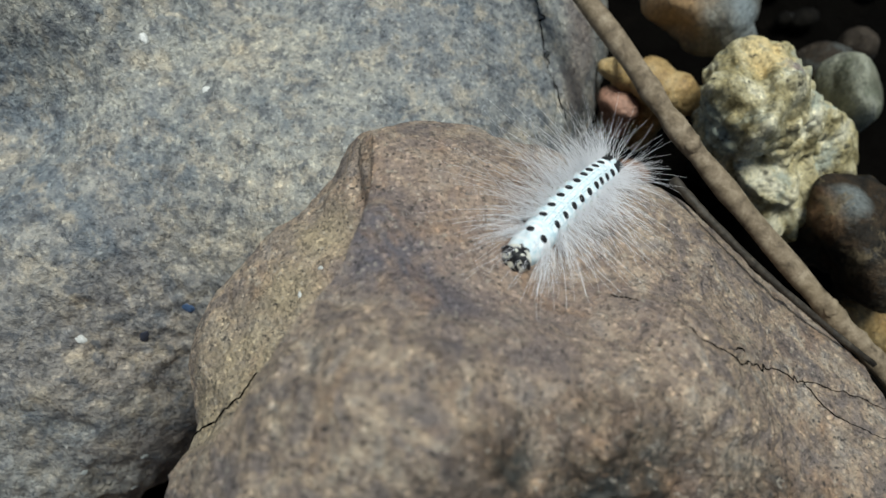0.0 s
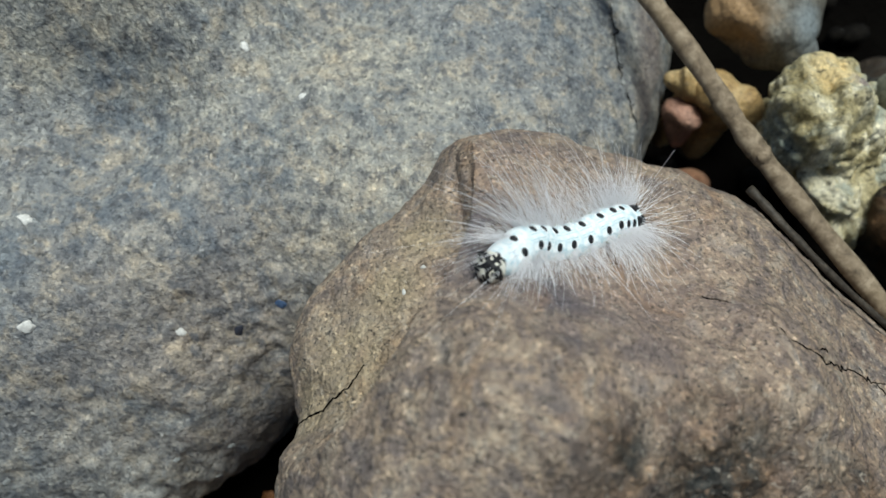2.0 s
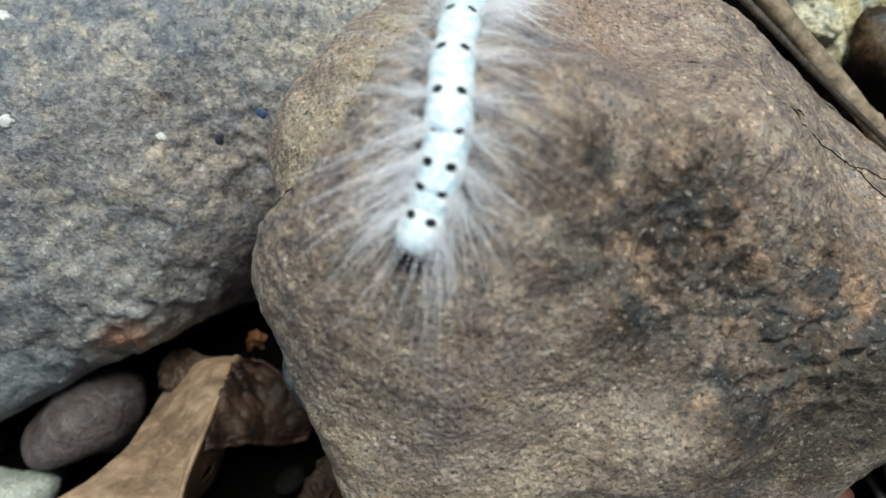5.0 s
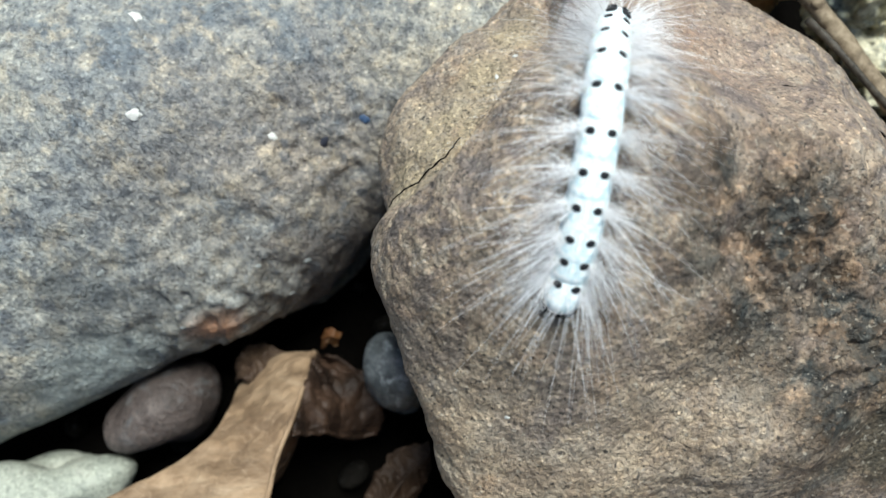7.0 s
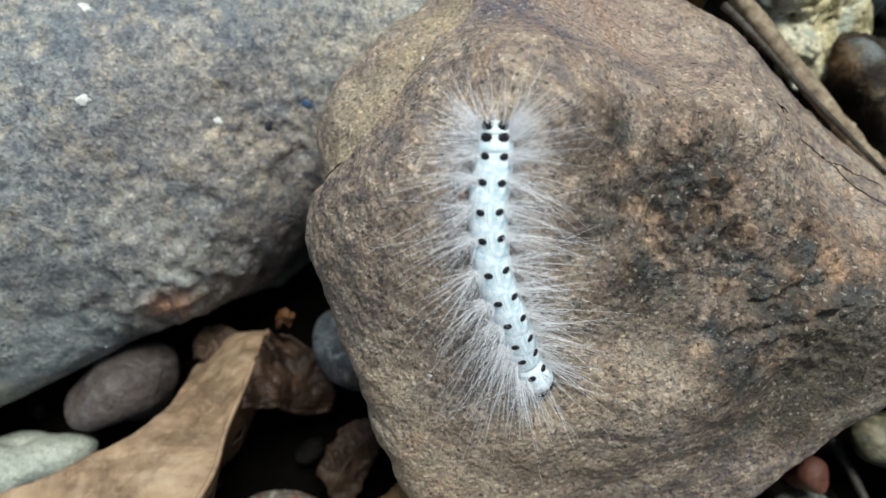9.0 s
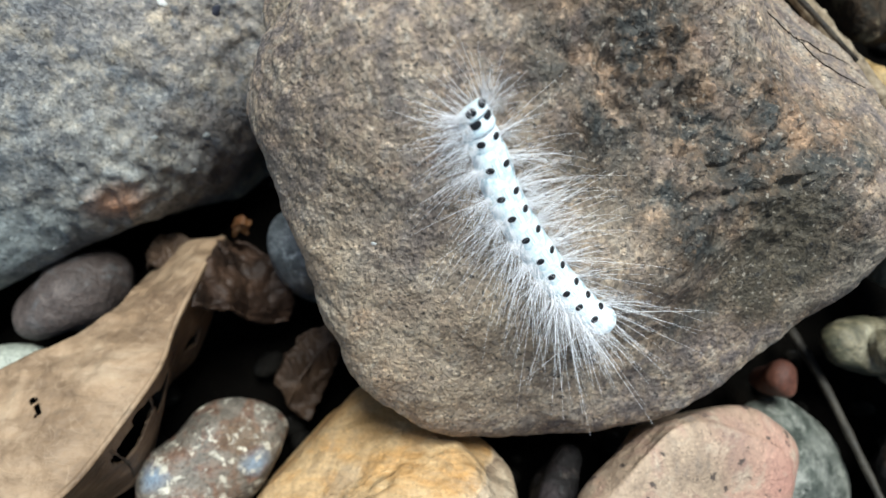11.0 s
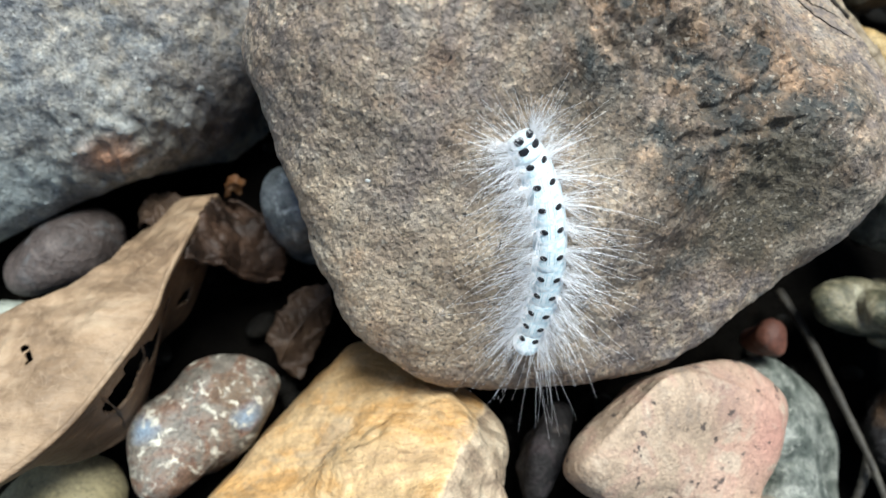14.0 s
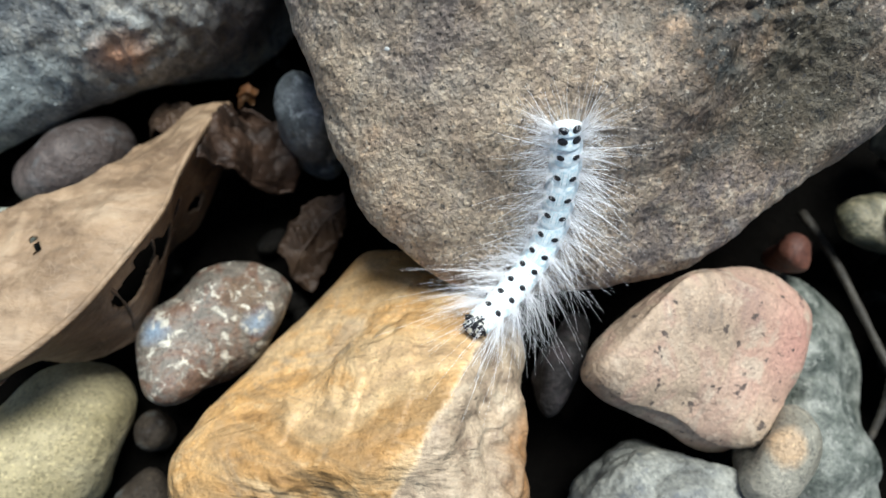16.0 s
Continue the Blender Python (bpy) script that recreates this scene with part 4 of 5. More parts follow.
stone("pebble", (0.0361, 0.1209, 0.034), [4.3, 3.8, 3.1, 2.3, 1.3, 1.2, 2.2, 3.1, 3.7, 4.2, 4.7, 4.4, 4.8, 4.9, 5, 4.9, 5.9, 26.8, 26.8, 26.8, 26.8, 26.8, 36], GOLD,
      "small golden-brown pebble under the stick", power=8, seed=18,
      bulges=[-0.012, 0.416, 0.004, 0.516, 0.036, -0.086, 1.166, 0.111, 0.018, 0.112, 0.188, 0.256, -0.024, -0.059], sharp=5, lumps=0.0008, category="pebble")
stone("pebble", (0.0361, 0.1157, 0.03), [4.3, 4.3, 4.3, 4.3, 4.2, 3.8, 3, 3.7, 4, 4.1, 5.1, 4.9, 5.2, 5.3, 5.3, 5.2, 6, 24.1, 24.1, 5, 23.1, 24.1, 31.7], ROSE,
      "small rose-coloured pebble beside the stick", power=8, seed=19,
      bulges=[-0.077, 0.047, 0.057, 0.102, 0.014, -0.148, 0.207, 0.188, -0.044, -0.041, 0.058, 0.08, -0.031, -0.039], sharp=5, lumps=0.0006, category="pebble")
stone("stone", (0.0787, 0.0869, 0.034), [12.3, 12.6, 11.9, 11.6, 10.7, 9.6, 7.8, 12.6, 14.6, 12.2, 14.2, 13.6, 14.9, 15.1, 15.6, 15.5, 15.9, 32, 32, 32.1, 29.1, 6, 35.4], RUSTY,
      "dark brown shaded stone with a grey top", power=8, seed=20, knobs=[(95, 0.0014)],
      bulges=[-0.056, 0.033, -0.201, 0.219, 0.309, 0.047, 0.014, 0.171, -0.018, -0.391, -0.038, -0.064, 0.072, -0.026], sharp=5, lumps=0.0012)
stone("stone", (0.0877, 0.069, 0.028), [7.6, 7.2, 7.2, 8.9, 9, 8, 7.4, 7.3, 7.8, 8.3, 8.5, 7.7, 8.5, 9, 9.2, 9.2, 12, 24.4, 24.7, 24.4, 3.7, 24.3, 25.2], GOLD,
      "golden-yellow stone beside the stick", power=8, seed=21,
      bulges=[-0.18, -0.046, 0.01, -0.152, 0.009, -0.335, -0.337, 0.311, -0.297, -0.25, -0.031, 0.303, -0.132, -0.15], sharp=5, lumps=0.0008)
stone("pebble", (0.0908, 0.042, 0.034), [2.6, 2.6, 2.3, 1.7, 1.6, 2.4, 2.8, 2.7, 2.4, 2.3, 4.8, 4.8, 4.9, 4.9, 4.9, 4.8, 5.9, 26.5, 26.5, 26.5, 26.5, 26.5, 36], OLIVE,
      "tiny tan pebble touching the cobble", power=8, seed=22,
      bulges=[-0.076, 0.023, -0.171, 0.522, 0.132, -0.031, 0.239, 0.519, 0.149, 0.001, -0.006, 0.199, 0.461, -0.074], sharp=5, lumps=0.0002, category="pebble")
stone("stone", (0.0984, 0.0302, 0.026), [10.2, 9.8, 8.5, 8, 8.1, 8.3, 7.8, 7.6, 9.4, 9.9, 11.9, 10.7, 11.4, 11.6, 11.8, 11.8, 13, 24.9, 24.9, 24.9, 22.5, 8.5, 27.6], GREEN,
      "mottled green-tan stone beside the cobble", power=8, seed=23,
      bulges=[-0.131, 0.019, 0.126, 0.091, 0.011, -0.007, 0.054, 0.104, -0.153, -0.152, 0.1, -0.059, -0.017, -0.058], sharp=5, lumps=0.0008)
stone("stone", (0.0985, 0.0094, 0.02), [12.5, 12, 11.4, 10.7, 17.7, 18.8, 14.1, 12.4, 12.6, 12.7, 14.4, 13.5, 13.4, 14.3, 14.3, 14.5, 14.2, 21.9, 22, 23.3, 10.8, 10.7, 22], CREAM,
      "cream and dark green stone with a rough edge", power=8, seed=24, knobs=[(80, 0.0020)],
      bulges=[-0.024, -0.012, 0.166, -0.268, 0.027, -0.037, 0.184, 0.088, -0.099, -0.399, 0.044, 0.003, -0.347, 0.012], sharp=5, lumps=0.0012)
stone("stone", (0.1077, -0.0155, 0.014), [15.2, 15.7, 15.9, 15.1, 14.9, 14.9, 15.1, 16.5, 15.9, 15.4, 13.3, 14.7, 14.7, 14.5, 14.3, 13.8, 14, 19.3, 19.2, 18.6, 13.4, 19.9, 15.8], SHADED_DARK,
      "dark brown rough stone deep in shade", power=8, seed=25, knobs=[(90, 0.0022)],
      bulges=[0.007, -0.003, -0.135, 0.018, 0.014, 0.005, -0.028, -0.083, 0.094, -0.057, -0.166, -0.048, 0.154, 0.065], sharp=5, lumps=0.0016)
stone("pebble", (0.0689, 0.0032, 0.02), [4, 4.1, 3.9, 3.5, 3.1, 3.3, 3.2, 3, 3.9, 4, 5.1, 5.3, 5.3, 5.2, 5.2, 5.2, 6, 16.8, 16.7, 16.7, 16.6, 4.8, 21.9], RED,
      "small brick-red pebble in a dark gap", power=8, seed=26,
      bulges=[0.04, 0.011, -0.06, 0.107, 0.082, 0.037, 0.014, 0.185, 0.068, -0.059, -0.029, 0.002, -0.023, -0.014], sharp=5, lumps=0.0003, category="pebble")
stone("stone", (0.0227, -0.0232, 0.02), [4.0, 6.6, 8.7, 7.3, 4.3, 3.6, 6.0, 8.7, 7.8, 3.6, 8, 8.2, 9.2, 9.2, 9.2, 8.8, 9.9, 19.2, 19.2, 18.5, 10.8, 19.2, 21.9], SHADED_DARK,
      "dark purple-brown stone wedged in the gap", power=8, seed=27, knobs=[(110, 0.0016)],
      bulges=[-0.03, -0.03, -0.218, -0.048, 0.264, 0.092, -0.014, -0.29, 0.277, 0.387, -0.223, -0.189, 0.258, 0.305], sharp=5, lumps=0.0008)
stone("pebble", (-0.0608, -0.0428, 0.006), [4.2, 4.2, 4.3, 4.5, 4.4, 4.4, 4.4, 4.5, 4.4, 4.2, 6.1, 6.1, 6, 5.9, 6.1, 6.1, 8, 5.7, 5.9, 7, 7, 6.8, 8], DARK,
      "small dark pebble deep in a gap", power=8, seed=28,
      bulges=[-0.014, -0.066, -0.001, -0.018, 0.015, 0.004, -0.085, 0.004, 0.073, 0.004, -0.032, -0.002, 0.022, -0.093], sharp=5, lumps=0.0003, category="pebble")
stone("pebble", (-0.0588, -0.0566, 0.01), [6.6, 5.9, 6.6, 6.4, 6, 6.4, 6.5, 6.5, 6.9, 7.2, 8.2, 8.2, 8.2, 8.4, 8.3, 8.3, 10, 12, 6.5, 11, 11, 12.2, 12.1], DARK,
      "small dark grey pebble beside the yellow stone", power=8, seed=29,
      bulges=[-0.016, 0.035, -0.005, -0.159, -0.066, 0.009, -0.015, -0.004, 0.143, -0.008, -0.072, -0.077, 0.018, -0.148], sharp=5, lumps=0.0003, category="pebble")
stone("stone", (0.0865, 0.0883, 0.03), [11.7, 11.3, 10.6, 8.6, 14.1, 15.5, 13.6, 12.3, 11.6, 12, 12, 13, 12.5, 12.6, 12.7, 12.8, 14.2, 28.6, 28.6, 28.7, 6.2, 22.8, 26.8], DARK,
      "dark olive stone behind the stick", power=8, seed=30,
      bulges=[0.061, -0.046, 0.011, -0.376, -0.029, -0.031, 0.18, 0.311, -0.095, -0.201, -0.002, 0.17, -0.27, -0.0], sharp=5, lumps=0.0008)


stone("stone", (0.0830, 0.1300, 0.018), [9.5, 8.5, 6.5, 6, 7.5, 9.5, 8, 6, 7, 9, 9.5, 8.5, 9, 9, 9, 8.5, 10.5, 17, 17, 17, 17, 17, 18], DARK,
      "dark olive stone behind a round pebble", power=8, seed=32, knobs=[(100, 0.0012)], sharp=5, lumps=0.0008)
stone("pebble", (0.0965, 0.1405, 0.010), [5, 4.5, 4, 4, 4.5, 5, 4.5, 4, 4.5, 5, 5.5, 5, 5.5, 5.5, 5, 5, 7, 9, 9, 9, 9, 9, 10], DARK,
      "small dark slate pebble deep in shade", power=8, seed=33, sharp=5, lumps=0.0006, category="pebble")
stone("pebble", (0.0392, 0.1035, 0.020), [6.5, 5, 3.8, 3.6, 4.8, 6, 5, 3.8, 3.8, 5, 6, 5, 5.5, 6, 5.5, 5, 9.5, 18, 18, 18, 18, 18, 20], BRICK,
      "smooth red-brown pebble half under the stick", power=8, seed=34, sharp=5, lumps=0.0004, category="pebble")


WHITE_GRIT = plain("white_quartz_grit", (0.58, 0.57, 0.54), 0.4)
PALE_GRIT = plain("pale_quartz_grit", (0.24, 0.25, 0.245), 0.5)
BLUE_GRIT = plain("blue_black_grit", (0.05, 0.085, 0.16), 0.4)
DARK_GRIT = plain("black_grit", (0.03, 0.032, 0.045), 0.5)
for k, (owner, place, size, paint, text) in enumerate((
        (COBBLE, (-0.0127, 0.0131, 0.0808), 0.0004, WHITE_GRIT, "white grain of grit"),
        (COBBLE, (-0.0173, 0.0713, 0.0848), 0.00045, WHITE_GRIT, "white grain of grit"),
        (COBBLE, (-0.0198, 0.0661, 0.0845), 0.00045, WHITE_GRIT, "white grain of grit"),
        (BOULDER, (-0.0415, 0.0675, 0.0559), 0.0011, BLUE_GRIT, "blue grain of grit"),
        (BOULDER, (-0.0487, 0.0625, 0.0553), 0.0011, DARK_GRIT, "black grain of grit"),
        (BOULDER, (-0.0795, 0.0594, 0.0690), 0.0014, WHITE_GRIT, "white grain of quartz"),
        (BOULDER, (-0.0811, 0.0769, 0.0714), 0.0012, WHITE_GRIT, "white curl of lint"),
        (BOULDER, (-0.0385, 0.1019, 0.0671), 0.0008, WHITE_GRIT, "white grain of quartz"),
        (BOULDER, (-0.0484, 0.1093, 0.0705), 0.0010, WHITE_GRIT, "white grain of quartz"),
        (BOULDER, (-0.0545, 0.0362, 0.0358), 0.0009, PALE_GRIT, "pale grain of quartz"),
        (BOULDER, (-0.0574, 0.0609, 0.0595), 0.0009, WHITE_GRIT, "pale grain of quartz"),
        (BOULDER, (-0.0875, 0.0347, 0.0520), 0.0008, PALE_GRIT, "pale grain of quartz"),
        (BOULDER, (-0.0745, 0.0306, 0.0443), 0.0009, PALE_GRIT, "pale grain of quartz"),
        (BOULDER, (-0.0746, 0.0273, 0.0402), 0.0008, PALE_GRIT, "pale grain of quartz"),
        (BOULDER, (-0.0837, 0.0199, 0.0277), 0.0008, PALE_GRIT, "pale grain of quartz"),
        (BOULDER, (-0.0659, 0.0311, 0.0419), 0.0006, PALE_GRIT, "pale grain of quartz"),
        (BOULDER, (-0.0592, 0.0391, 0.0469), 0.0006, PALE_GRIT, "pale grain of quartz"),
        (BOULDER, (-0.0513, 0.0419, 0.0417), 0.0009, PALE_GRIT, "pale sliver of quartz"))):
    fleck(owner, place, size, paint, text, 1.7 * k + 0.4)


for k, (owner, width, points) in enumerate((
        (COBBLE, 0.00012, [(0.0249, 0.066, 0.0841), (0.031, 0.0634, 0.0868), (0.034, 0.0605, 0.088), (0.0371, 0.0587, 0.0877), (0.0412, 0.0574, 0.085), (0.0488, 0.0577, 0.0745), (0.0555, 0.0567, 0.0693), (0.0631, 0.0551, 0.0659), (0.0708, 0.0534, 0.0613)]),
        (COBBLE, 0.00011, [(0.0555, 0.0567, 0.0693), (0.0573, 0.0539, 0.0697), (0.0599, 0.0515, 0.0696), (0.0674, 0.0485, 0.0677)]),
        (COBBLE, 0.00020, [(-0.0230, 0.0548, 0.0822), (-0.0252, 0.0520, 0.0815), (-0.0274, 0.0498, 0.0805), (-0.0312, 0.0473, 0.0768), (-0.0340, 0.0450, 0.0720)]),
        (COBBLE, 0.00018, [(0.0407, 0.0588, 0.0843), (0.0416, 0.0589, 0.0831), (0.0426, 0.059, 0.0819)]),
        (BOULDER, 0.00022, [(0.0174, 0.1292, 0.0548), (0.0192, 0.124, 0.0534), (0.0203, 0.1187, 0.0521), (0.0209, 0.1134, 0.0509), (0.0222, 0.1086, 0.0486), (0.0231, 0.1059, 0.0466)]))):
    crack(owner, points, width, 3.7 * k)


# ---- stick and twigs ----
def stick():
    root = tagged(new("stick"), "thin grey-brown dry stick with small knots, leaning across the stones", "stick")
    line = [(-0.026, 0.178, 0.078), (0.0243, 0.1221, 0.0633), (0.0427, 0.0984, 0.0573), (0.0672, 0.0706, 0.0510), (0.0785, 0.0595, 0.0475), (0.0925, 0.041, 0.0440), (0.126, -0.006, 0.034)]
    pts = [spline(line, k / 60) for k in range(61)]
    radii = [0.0019 + 0.00018 * math.sin(k * 1.7) + 0.0001 * math.sin(k * 4.1) for k in range(61)]
    bm = bmesh.new()
    tube(bm, pts, radii, 16)
    part("shaft", bm, BARK, root)
    for place in ((0.0437, 0.0972, 0.0583), (0.0676, 0.0702, 0.0522), (0.0806, 0.0568, 0.0482)):
        bm = bmesh.new()
        bmesh.ops.create_icosphere(bm, subdivisions=3, radius=0.0014)
        for v in bm.verts:
            v.co = Vector((v.co.x * 1.1, v.co.y * 1.2, v.co.z * 0.8)) * (1 + 0.25 * noise.noise(v.co * 900)) + Vector(place)
        part("knot", bm, BARK, root)


def twig(points, radius, label, material=None):
    bm = bmesh.new()
    tube(bm, [spline(points, k / 20) for k in range(21)], [radius * (1 - 0.4 * k / 20) * (1 + 0.1 * math.sin(k * 2.3)) for k in range(21)], 10)
    return tagged(part("twig", bm, material or BARK_DARK), label, "twig")


stick()
twig([(0.078, 0.017, 0.006), (0.0818, 0.0058, 0.012), (0.0874, -0.0102, 0.016), (0.0928, -0.025, 0.018), (0.100, -0.045, 0.016)], 0.0011, "thin straight dark twig lying in the gap between stones")
twig([(0.093, -0.020, 0.014), (0.0915, -0.026, 0.013), (0.089, -0.034, 0.010)], 0.0012, "short broken twig lying in the gap between stones")
twig([(0.038, 0.0880, 0.0665), (0.0407, 0.0842, 0.0675), (0.0438, 0.0806, 0.0675), (0.0524, 0.0733, 0.0645), (0.0642, 0.0657, 0.0588), (0.0733, 0.0608, 0.0535)], 0.0008, "thin dark brown twig lying along the cobble beside the stick", BARK_BROWN)


# ---- dead leaves ----
def sheet(bm, left, right, across, along, bow, crumple, seed, holes=(), ragged=0.0):
    """A curved sheet between two edge lines, bowed up in the middle, with round holes."""
    grid = []
    for i in range(along + 1):
        a, b = spline(left, i / along), spline(right, i / along)
        a, b = (q + ragged * Vector([noise.noise(q * 260 + Vector((seed, 7 * c, 0))) + noise.noise(q * 700 + Vector((seed, 7 * c, 3))) for c in range(3)]) for q in (a, b))
        row = []
        for j in range(across + 1):
            p = a.lerp(b, j / across)
            p.z += bow * math.sin(math.pi * j / across)
            p += Vector((0.3, 0.3, 1.0)) * crumple * noise.fractal(p * 90 + Vector((seed, 0, 0)), 0.8, 2.0, 4) * min(1, j / 3 + 0.3)
            row.append(bm.verts.new(p))
        grid.append(row)
    for a, b in zip(grid, grid[1:]):
        for j in range(across):
            mid = (a[j].co + b[j + 1].co) / 2
            if any((mid - Vector(c)).length < r * (1 + 0.35 * noise.noise(mid * 300)) for c, r in holes):
                continue
            bm.faces.new((a[j], a[j + 1], b[j + 1], b[j]))
    bmesh.ops.delete(bm, geom=[v for v in bm.verts if not v.link_faces], context="VERTS")


def thicken(ob, thickness):
    m = ob.modifiers.new("thickness", "SOLIDIFY")
    m.thickness = thickness
    return ob


def curled_leaf():
    root = tagged(new("dead_leaf"), "large curled dead tan leaf, folded along its midrib, with holes", "leaf")
    fold = [(-0.0517, 0.0275, 0.017), (-0.0511, 0.0201, 0.030), (-0.0513, 0.0120, 0.038), (-0.0530, 0.0040, 0.0405), (-0.0534, -0.0050, 0.0455), (-0.0585, -0.0160, 0.048), (-0.0635, -0.0251, 0.050), (-0.0725, -0.0340, 0.050), (-0.0848, -0.0416, 0.048)]
    upper = [(-0.0519, 0.0277, 0.017), (-0.0600, 0.0262, 0.016), (-0.0680, 0.0200, 0.014), (-0.0670, 0.0132, 0.026), (-0.0685, 0.0065, 0.034), (-0.0747, 0.0006, 0.038), (-0.0797, -0.0028, 0.040), (-0.0870, -0.0070, 0.040), (-0.0987, -0.0125, 0.038)]
    lower = [(-0.0519, 0.0272, 0.015), (-0.0530, 0.0157, 0.013), (-0.0570, 0.0019, 0.011), (-0.0620, -0.0061, 0.013), (-0.0612, -0.0182, 0.018), (-0.0618, -0.0255, 0.024), (-0.0685, -0.0306, 0.030), (-0.0733, -0.0321, 0.040), (-0.0756, -0.0374, 0.046)]
    bm = bmesh.new()
    sheet(bm, fold, upper, 70, 140, 0.002, 0.0012, 3.0, [((-0.0750, -0.0115, 0.0454), 0.0008), ((-0.0742, -0.0126, 0.0460), 0.0008), ((-0.0734, -0.0138, 0.0466), 0.0008)])
    thicken(part("blade", bm, LEAF, root), 0.0005)
    bm = bmesh.new()
    sheet(bm, fold, lower, 60, 130, -0.002, 0.0014, 9.0, [((-0.0545, -0.0009, 0.0315), 0.0030), ((-0.0523, 0.0031, 0.0205), 0.0042), ((-0.0562, -0.0119, 0.0405), 0.0042), ((-0.0551, -0.0079, 0.0345), 0.0042), ((-0.0561, -0.0047, 0.0232), 0.0036), ((-0.0589, -0.0177, 0.0395), 0.0046)])
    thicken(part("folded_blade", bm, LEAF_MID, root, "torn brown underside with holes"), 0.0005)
    for name, left, right, bow, seed, text in (
            ("curled_lobe", [(-0.0516, 0.0277, 0.0165), (-0.0511, 0.0215, 0.0285), (-0.0510, 0.0150, 0.0345), (-0.0516, 0.0085, 0.0375)], [(-0.0500, 0.0275, 0.0165), (-0.0420, 0.0245, 0.0170), (-0.0362, 0.0165, 0.0140), (-0.0375, 0.0110, 0.0100)], -0.005, 21.0, "reddish-brown curled lobe"),
            ("back_lobe", [(-0.0692, 0.0195, 0.013), (-0.0705, 0.0256, 0.012), (-0.0657, 0.0290, 0.012), (-0.0593, 0.0270, 0.015)], [(-0.0643, 0.0192, 0.016), (-0.0611, 0.0208, 0.017), (-0.0584, 0.0233, 0.017), (-0.0549, 0.0269, 0.016)], 0.002, 5.0, "brown lobe turned back")):
        bm = bmesh.new()
        sheet(bm, left, right, 40, 60, bow, 0.0034, seed, ragged=0.0006)
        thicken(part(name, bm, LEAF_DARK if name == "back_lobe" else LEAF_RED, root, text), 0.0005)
    bm = bmesh.new()
    tube(bm, [spline(fold, k / 40) + Vector((0, 0, 0.0002)) for k in range(41)], [0.00035 + 0.0004 * k / 40 for k in range(41)], 8)
    part("midrib", bm, LEAF, root)
    for line in ([(-0.0548, -0.0095, 0.0440), (-0.0556, -0.0110, 0.0390), (-0.0580, -0.0130, 0.0330), (-0.0602, -0.0160, 0.0250)], [(-0.0600, -0.0190, 0.0470), (-0.0590, -0.0205, 0.0420), (-0.0598, -0.0220, 0.0340), (-0.0616, -0.0245, 0.0260)]):
        bm = bmesh.new()
        tube(bm, [spline(line, k / 16) for k in range(17)], [0.0003 + 0.00012 * math.sin(k * 0.9) for k in range(17)], 7)
        part("leaf_strand", bm, LEAF_DARK, root, "thin torn strand between holes")


def leaf_scrap(name, left, right, bow, seed, label, material):
    bm = bmesh.new()
    sheet(bm, left, right, 40, 60, bow, 0.0034, seed, ragged=0.0006)
    ob = thicken(part(name, bm, material), 0.0004)
    tagged(ob, label, "leaf", "leaf scraps")
    bm = bmesh.new()
    middle = [spline(left, k / 24).lerp(spline(right, k / 24), 0.5) + Vector((0, 0, bow + 0.0002)) for k in range(25)]
    middle = [p + Vector((0.3, 0.3, 1.0)) * 0.0032 * noise.fractal(p * 90 + Vector((seed, 0, 0)), 0.8, 2.0, 4) for p in middle]
    tube(bm, middle, [0.0004] * 25, 6)
    part("vein", bm, material, ob)


curled_leaf()
leaf_scrap("leaf_scrap", [(-0.0505, 0.0330, 0.015), (-0.0490, 0.0335, 0.016), (-0.0470, 0.0325, 0.015)], [(-0.0510, 0.0300, 0.014), (-0.0492, 0.0298, 0.015), (-0.0476, 0.0302, 0.014)], 0.001, 51.0, "tiny rust-orange scrap of dead leaf beyond the leaf tip", LEAF_RUST)
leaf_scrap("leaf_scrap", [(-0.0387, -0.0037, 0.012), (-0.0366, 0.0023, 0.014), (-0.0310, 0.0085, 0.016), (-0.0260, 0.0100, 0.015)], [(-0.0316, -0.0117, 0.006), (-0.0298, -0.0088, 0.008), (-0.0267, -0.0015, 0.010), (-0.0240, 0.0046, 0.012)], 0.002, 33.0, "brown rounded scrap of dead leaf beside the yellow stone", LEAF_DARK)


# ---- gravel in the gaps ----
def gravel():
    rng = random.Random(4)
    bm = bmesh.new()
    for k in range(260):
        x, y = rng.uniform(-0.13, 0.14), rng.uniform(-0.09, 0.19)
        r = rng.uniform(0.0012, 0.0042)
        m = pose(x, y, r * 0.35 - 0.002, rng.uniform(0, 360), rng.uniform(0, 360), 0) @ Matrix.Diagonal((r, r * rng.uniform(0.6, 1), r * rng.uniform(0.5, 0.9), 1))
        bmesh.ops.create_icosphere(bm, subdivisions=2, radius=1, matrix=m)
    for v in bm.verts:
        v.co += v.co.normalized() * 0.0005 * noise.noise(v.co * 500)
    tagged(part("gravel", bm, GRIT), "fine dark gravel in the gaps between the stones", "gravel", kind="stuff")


gravel()


# ---- the caterpillar ----
# where each body ring sits between the head's middle (0) and the tail (1)
RINGS = (0.10, 0.186, 0.257, 0.343, 0.42, 0.507, 0.60, 0.678, 0.768, 0.855, 0.928, 0.972)
SEGMENTS = len(RINGS)
SPACING = 0.0033
GIRTH = 0.00258


